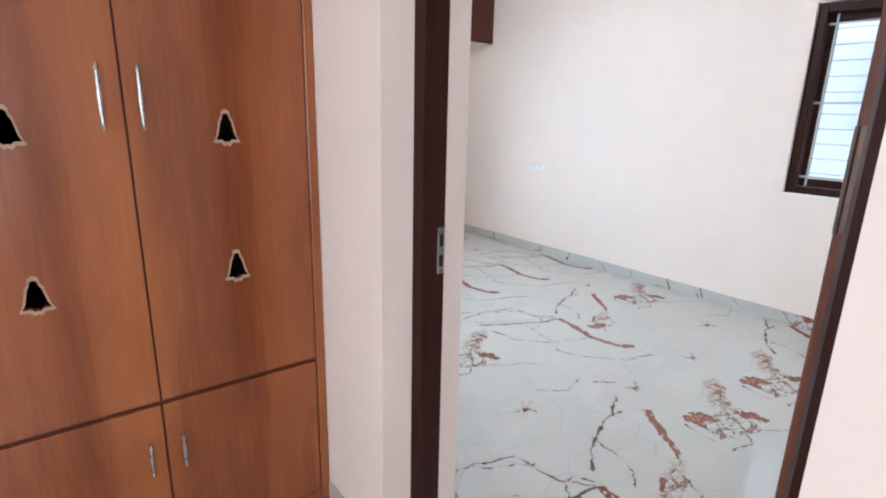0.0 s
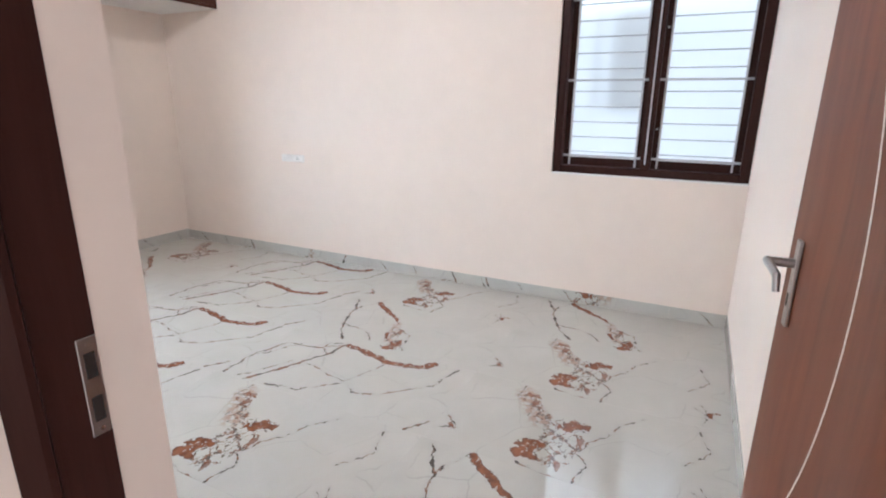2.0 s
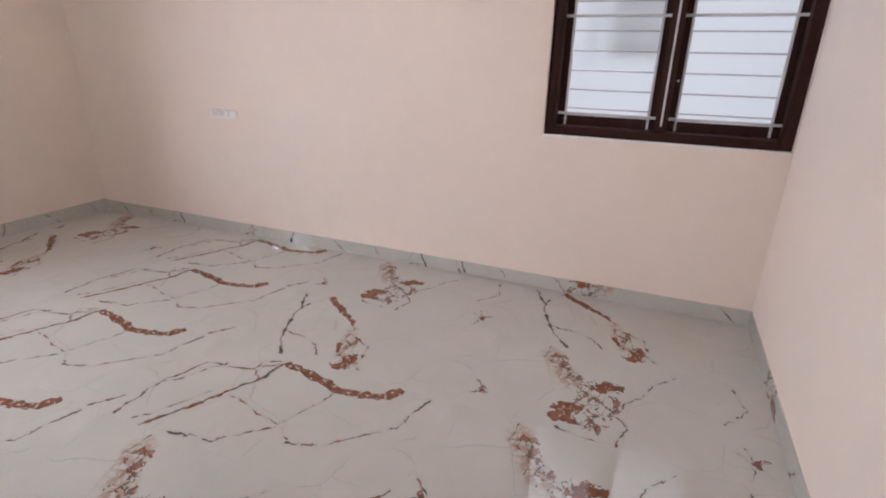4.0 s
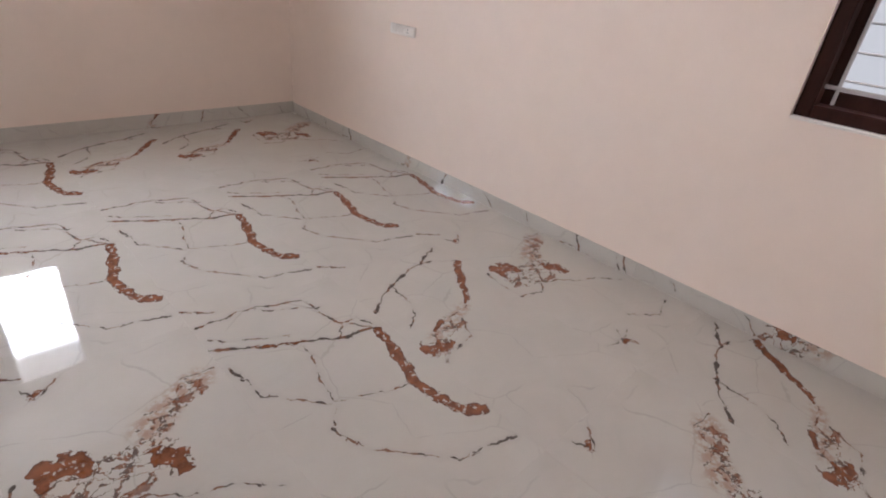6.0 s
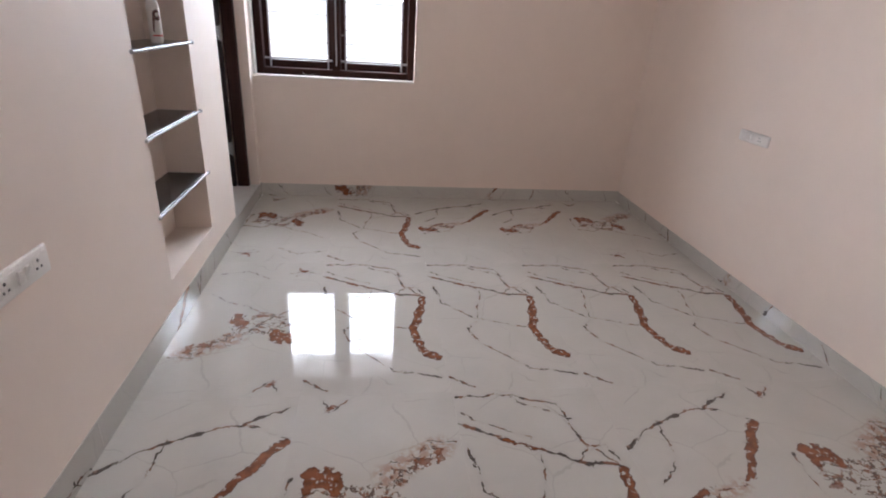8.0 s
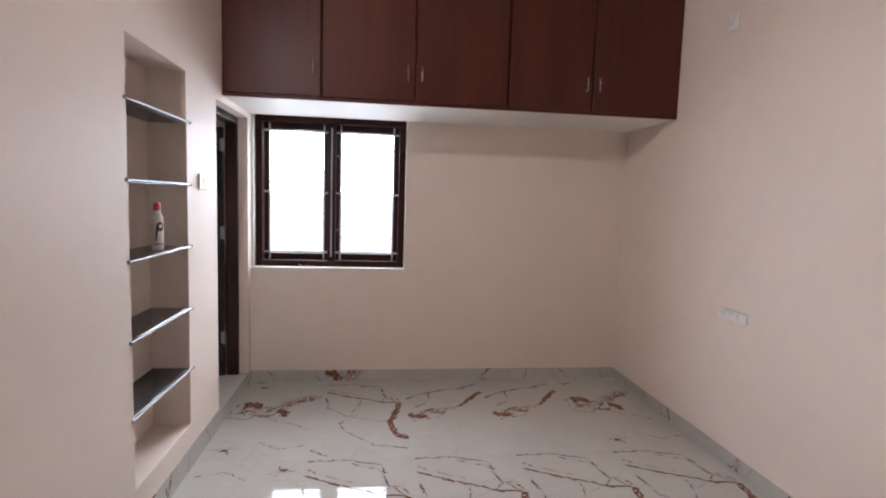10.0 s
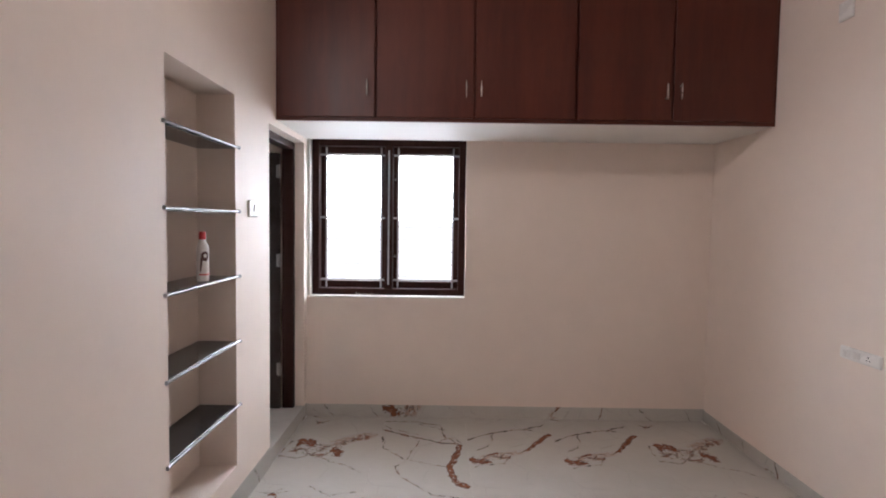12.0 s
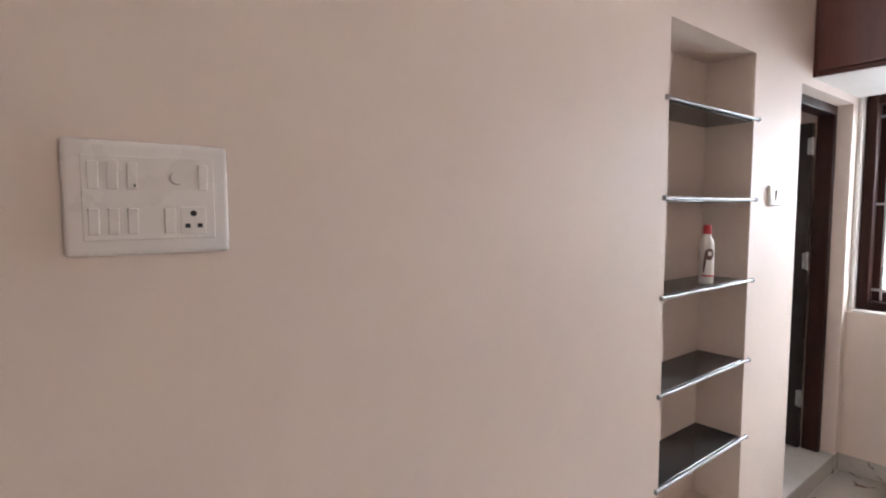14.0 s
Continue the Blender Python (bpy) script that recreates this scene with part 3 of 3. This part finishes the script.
solid("threshold", (XO - 0.02, X0 - 0.002), (D2A + 0.001, D2B - 0.001), (0, 0.100), lambda x, y, z: True, THRESH, "raised white marble washroom threshold", "threshold")


# ---- niche shelves ----
def niche_shelf(z):
    s = empty("niche_shelf", 0, 0, z)
    tagged(s, "black granite niche shelf with a steel front rod", "shelf", "shelves in the wall niche")
    part("slab", box(bmesh.new(), NICHE_X + 0.001, X0 - 0.004, NA + 0.001, NB - 0.001, -0.010, 0.006, 0.002), GRANITE, s)
    part("front_rod", rod(bmesh.new(), (X0 + 0.006, NA - 0.022, 0.0), (X0 + 0.006, NB + 0.03, 0.0), 0.0056, 16), RODSTEEL, s, "satin steel front rod", True)
    for y in (NA - 0.022, NB + 0.03):
        part("rod_end", rod(bmesh.new(), (X0 + 0.006, y - 0.004, 0), (X0 + 0.006, y + 0.004, 0), 0.0085, 14), RODSTEEL, s)
    return s


shelf = niche_shelf(0.547)
for z in (0.872, 1.200, 1.525, 1.841):
    copy_thing(shelf, pose(0, 0, z))

bottle = empty("bottle", 0.820, 3.392, 1.206, 0)
bottle.scale = (0.86, 0.86, 0.96)
tagged(bottle, "white plastic bottle with red cap on the niche shelf", "bottle")
part("body", lathe(bmesh.new(), [(0.024, 0), (0.029, 0.004), (0.030, 0.012), (0.030, 0.150), (0.027, 0.168), (0.016, 0.186), (0.0145, 0.200)]), PVC, bottle, smooth=True)
part("cap", lathe(bmesh.new(), [(0.017, 0.196), (0.018, 0.199), (0.0165, 0.228), (0.0145, 0.233)]), REDCAP, bottle, "red screw cap", True)
def on_bottle(bm, a, z, r_=0.0303):
    return bm.verts.new((r_ * math.cos(radians(a)), r_ * math.sin(radians(a)), z))


def label_strip(bm, outer, inner, closed):
    """A thin print between two rows of (angle, height), a hair proud of the bottle."""
    a, b = [on_bottle(bm, *p, 0.0306) for p in outer], [on_bottle(bm, *p, 0.0306) for p in inner]
    c, d = [on_bottle(bm, *p, 0.0300) for p in outer], [on_bottle(bm, *p, 0.0300) for p in inner]
    n = len(a)
    for i in range(n if closed else n - 1):
        k = (i + 1) % n
        for q in ((a[i], a[k], b[k], b[i]), (a[i], c[i], c[k], a[k]), (b[i], b[k], d[k], d[i])):
            bm.faces.new(q)
    return bm


turns = [2 * math.pi * i / 20 for i in range(20)]
bm = label_strip(bmesh.new(), [(-42 + 40 * math.cos(t), 0.118 + 0.023 * math.sin(t)) for t in turns], [(-40 + 17 * math.cos(t), 0.120 + 0.009 * math.sin(t)) for t in turns], True)
part("label_mark", bm, LABELDARK, bottle, "dark brown ring printed on the label")
bm = label_strip(bmesh.new(), [(-84 - i * 1.5, 0.112 - i * 0.012) for i in range(6)], [(-62 - i * 4.0, 0.104 - i * 0.012) for i in range(6)], False)
part("label_tail", bm, LABELDARK, bottle, "dark brown printed tail of the ring")
bm = label_strip(bmesh.new(), [(-100 + 16 * i, 0.036) for i in range(11)], [(-100 + 16 * i, 0.030) for i in range(11)], False)
part("label_band", bm, REDCAP, bottle, "thin red label band")


# ---- switches and sockets ----
def wall_plate(name, w, h, label, rx, modules):
    """Local: x along the wall, y out of it, z up; modules are (kind, x, z, width, height)."""
    p = empty(name)
    tagged(p, label, "switch plate")
    part("plate", box(bmesh.new(), -w / 2, w / 2, 0, 0.0125, -h / 2, h / 2, 0.008, 3), PVC, p, smooth=True)
    part("bezel", box(bmesh.new(), -w / 2 + rx, w / 2 - rx, 0.0105, 0.0135, -h / 2 + rx, h / 2 - rx, 0.001), PVC, p)
    for kind, x, z, a, b in modules:
        x = -x  # seen from the room, right is local minus x
        if kind == "switch":
            bm = box(bmesh.new(), x - a / 2, x + a / 2, 0.0132, 0.0185, z - b / 2, z + b / 2, 0.001)
            for v in bm.verts:
                if v.co.y > 0.015:
                    v.co.y += 0.0026 * (v.co.z - z) / b * 2
            part("rocker", bm, PVC, p)
        elif kind == "dial":
            bm = bmesh.new()
            rod(bm, (x, 0.013, z), (x, 0.024, z), a / 2, 24, a / 2 * 0.85)
            part("dial", bm, PVC, p, smooth=True)
        elif kind == "neon":
            part("indicator", box(bmesh.new(), x - a / 2, x + a / 2, 0.0165, 0.0192, z - b / 2, z + b / 2), PVCDARK, p)
        else:
            sock = part("socket", box(bmesh.new(), x - a / 2, x + a / 2, 0.0132, 0.0146, z - b / 2, z + b / 2, 0.0006), PVC, p)
            part("pin_hole", rod(bmesh.new(), (x, 0.0140, z + b * 0.26), (x, 0.0152, z + b * 0.26), b * 0.11, 14), PVCDARK, sock)
            for sx in (-1, 1):
                part("pin_hole", box(bmesh.new(), x + sx * a * 0.24 - 0.0036, x + sx * a * 0.24 + 0.0036, 0.0140, 0.0152, z - b * 0.26, z - b * 0.11), PVCDARK, sock)
    return p


sw = 0.0135
board = wall_plate("switch_board", 0.217, 0.165, "large white modular switch board with a fan dial and socket", 0.022,
    [("switch", x, 0.032, sw, 0.039) for x in (-0.0725, -0.049, -0.025)] + [("neon", -0.0225, 0.0185, 0.0022, 0.0045), ("dial", 0.033, 0.031, 0.021, 0), ("switch", 0.0695, 0.032, sw, 0.039)]
    + [("switch", x, -0.033, sw, 0.038) for x in (-0.0735, -0.050, -0.026)] + [("switch", 0.022, -0.033, sw + 0.002, 0.038), ("socket", 0.055, -0.033, 0.036, 0.042)])
board.matrix_world = pose(X0, 1.531, 1.5066, 0, 0, -90)
west_low = wall_plate("socket_plate", 0.243, 0.080, "low white modular socket plate on the wall", 0.012,
    [("socket", 0.068, 0, 0.040, 0.044), ("switch", 0.022, 0, 0.018, 0.040), ("switch", -0.010, 0, 0.018, 0.040), ("socket", -0.067, 0, 0.040, 0.044)])
west_low.matrix_world = pose(X0, 2.1025, 0.726, 0, 0, -90)
small = wall_plate("switch_plate", 0.128, 0.088, "small white switch plate beside the washroom door", 0.014, [("switch", 0.0, 0, 0.026, 0.044)])
small.matrix_world = pose(X0, 3.852, 1.544, 0, 0, -90)
east_low = wall_plate("socket_plate", 0.245, 0.062, "long white modular socket plate on the wall", 0.010,
    [("switch", x, 0, 0.016, 0.036) for x in (-0.085, -0.062, -0.025, 0.0)] + [("socket", 0.055, 0, 0.034, 0.034)])
east_low.matrix_world = pose(X1, 3.515, 0.873, 0, 0, 90)
east_high = wall_plate("switch_plate", 0.095, 0.095, "small white blank plate high on the wall", 0.012, [])
east_high.matrix_world = pose(X1, 3.715, 2.57, 0, 0, 90)


# ---- wall lamp above the niche side ----
lamp = empty("wall_lamp", X0, 2.664, 2.633)
tagged(lamp, "lit round white LED light on the wall", "lamp")
part("base", rod(bmesh.new(), (0, 0, 0), (0.030, 0, 0), 0.088, 32), PVC, lamp, smooth=True)
bm = lathe(bmesh.new(), [(0.080, 0.0), (0.079, 0.006), (0.072, 0.012), (0.056, 0.017), (0.034, 0.020), (0.010, 0.021)], 32)
bmesh.ops.transform(bm, matrix=pose(0.0302, 0, 0, 0, 90, 0), verts=bm.verts)
part("diffuser", bm, glow("led_diffuser", (1.0, 0.96, 0.92), LAMP_WATTS / (4 * math.pi ** 2 * 0.080 ** 2), 0.0), lamp, "glowing white diffuser", True)


bm = bmesh.new()
pts = [(-0.055, 0.012, 0.022), (-0.048, 0.020, 0.010), (-0.02, 0.012, 0.003), (0.01, 0.022, 0.009), (0.04, 0.014, 0.003), (0.07, 0.02, 0.006)]
top = [bm.verts.new((x, y + 0.008, z + 0.0015)) for x, y, z in pts]
low = [bm.verts.new((x, y - 0.010, z)) for x, y, z in pts]
for i in range(5):
    bm.faces.new((top[i], top[i + 1], low[i + 1], low[i]))
bmesh.ops.solidify(bm, geom=list(bm.faces), thickness=0.0012)
scrap = tagged(mesh("paper_scrap", bm, PVC), "crumpled strip of white paper lying on the window sill", "paper")
scrap.location = (1.285, Y1 + 0.045, WN0 + 0.0062)


# ---- loft cupboards ----
def pull(parent, x, y, z0, z1, r=0.0045, gap=0.028):
    """A slim bow handle: thick in the middle, thin towards two round feet."""
    bm = bmesh.new()
    mid = (z0 + z1) / 2
    rod(bm, (x, y - gap, z0 + 0.012), (x, y - gap, mid), r * 0.65, 12, r * 1.25)
    rod(bm, (x, y - gap, mid), (x, y - gap, z1 - 0.012), r * 1.25, 12, r * 0.65)
    for z, s in ((z0 + 0.012, -1), (z1 - 0.012, 1)):
        rod(bm, (x, y, z), (x, y - gap, z), r * 0.85, 10)
        bmesh.ops.create_uvsphere(bm, u_segments=10, v_segments=6, radius=r * 1.05, matrix=Matrix.Translation((x, y - gap, z)))
        rod(bm, (x, y - gap, z), (x, y - gap, z + s * 0.012), r * 0.8, 10, r * 0.35)
    return part("handle", bm, CHROME, parent, "slim chrome bow handle", True)


LOFTY = 4.25
edges = (X0 + 0.012, 1.478, 2.075, 2.692, 3.272, X1 - 0.012)
pulls = (1.428, 2.025, 2.115, 3.230, 3.314)
for i, (a, b) in enumerate(((0, 1), (1, 3), (3, 5))):
    unit = empty("loft_cupboard")
    tagged(unit, ("single-door" if i == 0 else "double-door") + " mahogany-stained loft cupboard with chrome handles", "cupboard", "cupboards on the loft")
    ua, ub = edges[a], edges[b]
    part("carcass", box(bmesh.new(), ua - 0.010, ub + 0.010, LOFTY + 0.004, LOFTY + 0.011, 2.094, CEIL - 0.002), LOFTWOOD, unit)
    for x in (ua - 0.011, ub - 0.005):
        part("stile", box(bmesh.new(), x, x + 0.016, LOFTY - 0.004, LOFTY + 0.004, 2.094, CEIL - 0.002, 0.0015), LOFTWOOD, unit)
    part("bottom_rail", box(bmesh.new(), ua + 0.006, ub - 0.006, LOFTY - 0.003, LOFTY + 0.004, 2.094, 2.112, 0.0015), LOFTWOOD, unit)
    for k in range(a, b):
        d = part("door", box(bmesh.new(), edges[k] + 0.0065, edges[k + 1] - 0.0065, LOFTY - 0.012, LOFTY + 0.004, 2.116, CEIL - 0.02, 0.003), LOFTWOOD, unit)
        pull(d, pulls[k], LOFTY - 0.012, 2.238, 2.335)


# ---- wardrobe in the hall ----
def bell(bm, cx, cz, s, y):
    """Outline of a bell: straight flared sides, scalloped foot, small round top."""
    right = [(0.0, 1.0), (0.24, 0.93), (0.33, 0.76), (0.31, 0.66), (0.50, 0.44), (0.63, 0.0), (0.75, -0.42), (1.0, -0.76), (0.80, -0.80), (0.45, -0.78), (0.20, -0.98), (0.0, -0.90)]
    pts = right + [(-x, z) for x, z in right[-2:0:-1]]
    return [bm.verts.new((cx + s * x * 0.72, y, cz + s * z)) for x, z in pts]


def panel_door(name, parent, x0, x1, z0, z1, bells, material):
    """A slab door whose bell cut-outs go through it."""
    bm = bmesh.new()
    y0, y1 = WARD_Y, WARD_Y + 0.018
    loops = []
    for y in (y0, y1):
        outer = [bm.verts.new(c) for c in ((x0, y, z0), (x1, y, z0), (x1, y, z1), (x0, y, z1))]
        rings = [outer] + [bell(bm, cx, cz, 0.0385, y) for cx, cz in bells]
        es = [bm.edges.new((r[i], r[(i + 1) % len(r)])) for r in rings for i in range(len(r))]
        bmesh.ops.triangle_fill(bm, use_beauty=True, edges=es)
        loops.append(rings)
    for a, b in zip(*loops):
        for i in range(len(a)):
            bm.faces.new((a[i], a[(i + 1) % len(a)], b[(i + 1) % len(b)], b[i]))
    return part(name, bm, material, parent)


ward = empty("wardrobe")
tagged(ward, "built-in teak-stained plywood wardrobe with bell-shaped vents", "wardrobe")
# inside coloured near-black, so the bell cut-outs show painted shade, not bare ply
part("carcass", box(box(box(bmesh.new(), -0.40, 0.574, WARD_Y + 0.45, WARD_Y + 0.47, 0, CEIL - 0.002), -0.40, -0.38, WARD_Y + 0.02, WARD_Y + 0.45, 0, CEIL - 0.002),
     0.556, 0.574, WARD_Y + 0.02, WARD_Y + 0.45, 0, CEIL - 0.002), HOLESHADE, ward)
part("stile", box(bmesh.new(), 0.545, 0.574, WARD_Y - 0.004, WARD_Y + 0.018, 0, CEIL - 0.002, 0.003), WARDWOOD, ward)
part("stile", box(bmesh.new(), -0.415, -0.385, WARD_Y - 0.004, WARD_Y + 0.018, 0, CEIL - 0.002, 0.003), WARDWOOD, ward)
part("shelf_edge", box(bmesh.new(), -0.384, 0.5445, WARD_Y + 0.010, WARD_Y + 0.03, 0.55, 0.582), LOFTWOOD, ward)
for x0, x1, cx, hx in ((0.0865, 0.5415, 0.3155, 0.118), (-0.378, 0.0808, -0.1444, 0.0352)):
    d = panel_door("door", ward, x0, x1, 0.573, 2.1, [(cx, 1.312), (cx, 0.926)], WARDWOOD)
    for cz in (1.312, 0.926):
        bm = bmesh.new()
        rings = [bell(bm, cx, cz, s_, y_) for s_, y_ in ((0.0387, WARD_Y + 0.006), (0.0387, WARD_Y - 0.002), (0.0490, WARD_Y - 0.002), (0.0500, WARD_Y + 0.002))]
        for ra, rb in zip(rings, rings[1:]):
            for i in range(len(ra)):
                bm.faces.new((ra[i], ra[(i + 1) % len(ra)], rb[(i + 1) % len(rb)], rb[i]))
        part("bell_rim", bm, RAWPLY, d, "pale routed bare-ply rim")
    pull(d, hx, WARD_Y, 1.305, 1.458, 0.005)
    low = part("lower_door", box(bmesh.new(), x0, x1, WARD_Y, WARD_Y + 0.018, 0.06, 0.558, 0.002), WARDWOOD, ward)
    pull(low, hx + 0.006, WARD_Y, 0.358, 0.462, 0.0045)
    part("top_door", box(bmesh.new(), x0, x1, WARD_Y, WARD_Y + 0.018, 2.12, CEIL - 0.02, 0.002), WARDWOOD, ward)
part("centre_post", box(bmesh.new(), 0.0812, 0.0861, WARD_Y + 0.007, WARD_Y + 0.035, 0.06, CEIL - 0.02), LOFTWOOD, ward)
part("plinth", box(bmesh.new(), -0.384, 0.5445, WARD_Y + 0.004, WARD_Y + 0.02, 0, 0.055), WARDWOOD, ward)


# ---- tiles and skirting ----
TX, TY = 0.88, 0.085
tile_mesh = {}


def tile(kind, x, y, turn=0, u=(0, 0.6), v=(0, 1.2), z=0.0):
    key = (kind, u, v)
    if key not in tile_mesh:
        bm = box(bmesh.new(), u[0] + 0.0003, u[1] - 0.0003, v[0] + 0.0003, v[1] - 0.0003, -0.001, 0.0)
        me = bpy.data.meshes.new("tile")
        bmesh.ops.recalc_face_normals(bm, faces=bm.faces)
        bm.to_mesh(me)
        bm.free()
        me.materials.append(TILE[kind])
        tile_mesh[key] = me
    ob = new("tile", tile_mesh[key])
    ob.parent = FLOOR
    ob.matrix_world = pose(x + (0.6 if turn else 0), y + (1.2 if turn else 0), z, 0, 0, turn)
    return ob


PLAN = ("PRQQR", "RQPRQ", "qPPPP", "QPRRQ")
for row, kinds in enumerate(PLAN):
    for colm, k in enumerate(kinds):
        u = (0, 0.6) if 0 < colm < 4 else (0, 0.605) if k == "q" else (-0.005, 0.6) if colm == 0 else (0, 0.614)
        tile(k.upper(), TX + 0.6 * colm, TY + 1.2 * row, 180 if k == "q" else 0, u, (0, 1.2))
for colm, k in enumerate("PRQPR"):
    tile(k, TX + 0.6 * colm, TY + 4.8, 0, (0, 0.6), (0, 0.064))
for row in range(-2, 2):
    for colm in range(-6, 0):
        v = (0, 1.2) if row < 1 else (0, 0.128)
        tile("PQR"[(row * 2 + colm) % 3], TX + 0.6 * colm, TY + 1.2 * row, 0, (0, 0.6), v)


def skirt(name, a, b, normal, kinds, v0, start=0.0, tall=0.085, proud=0.006):
    """Strips cut from the tiles, standing against a wall from a to b."""
    base = tagged(new(name), "marble-look tile skirting along the foot of the wall", "skirting", kind="structure")
    a, b = Vector(a), Vector(b)
    along, total, pos_, i = (b - a).normalized(), (b - a).length, 0.0, 0
    rz = math.degrees(math.atan2(along.y, along.x))
    while pos_ < total - 1e-4:
        n = min(1.2 if i or not start else start, total - pos_)
        k = kinds[i % len(kinds)]
        bm = box(bmesh.new(), v0, v0 + tall, 0.0004, n - 0.0004, -proud, 0.0, 0.0008)
        ob = part("tile", bm, TILE[k], base)
        # local y runs along the wall, local x up it
        rot = Matrix.Identity(4)
        for r, vec3 in enumerate(((0, 0, 1), tuple(along), tuple(normal))):
            for q in range(3):
                rot[q][r] = vec3[q]
        p = a + along * pos_ + Vector(normal) * proud - Vector((0, 0, v0))
        ob.matrix_world = Matrix.Translation(p) @ rot
        pos_ += n
        i += 1
    return base


skirt("skirting", (X1, Y1 - 0.007, 0), (X1, Y0 + 0.007, 0), (-1, 0, 0), "PRPQ", 0.26, 0.9, 0.082)
skirt("skirting", (X0, Y1, 0), (X1, Y1, 0), (0, -1, 0), "QRP", 0.30, 0.0, 0.092)
skirt("skirting", (X0, 1.05, 0), (X0, D2A, 0), (1, 0, 0), "PRQ", 0.40, 0.0, 0.120, 0.004)
skirt("skirting", (X0 - 0.002, D2A, 0), (X0 - 0.002, D2B, 0), (1, 0, 0), "R", 0.40, 0.0, 0.0995, 0.004)
skirt("skirting", (X0, D2B, 0), (X0, Y1 - 0.007, 0), (1, 0, 0), "R", 0.40, 0.0, 0.100, 0.004)
skirt("skirting", (X1, Y0, 0), (X0, Y0, 0), (0, 1, 0), "QRP", 0.14)
skirt("skirting", (XO, WARD_Y - 0.005, 0), (XO, D1B, 0), (-1, 0, 0), "P", 0.1)
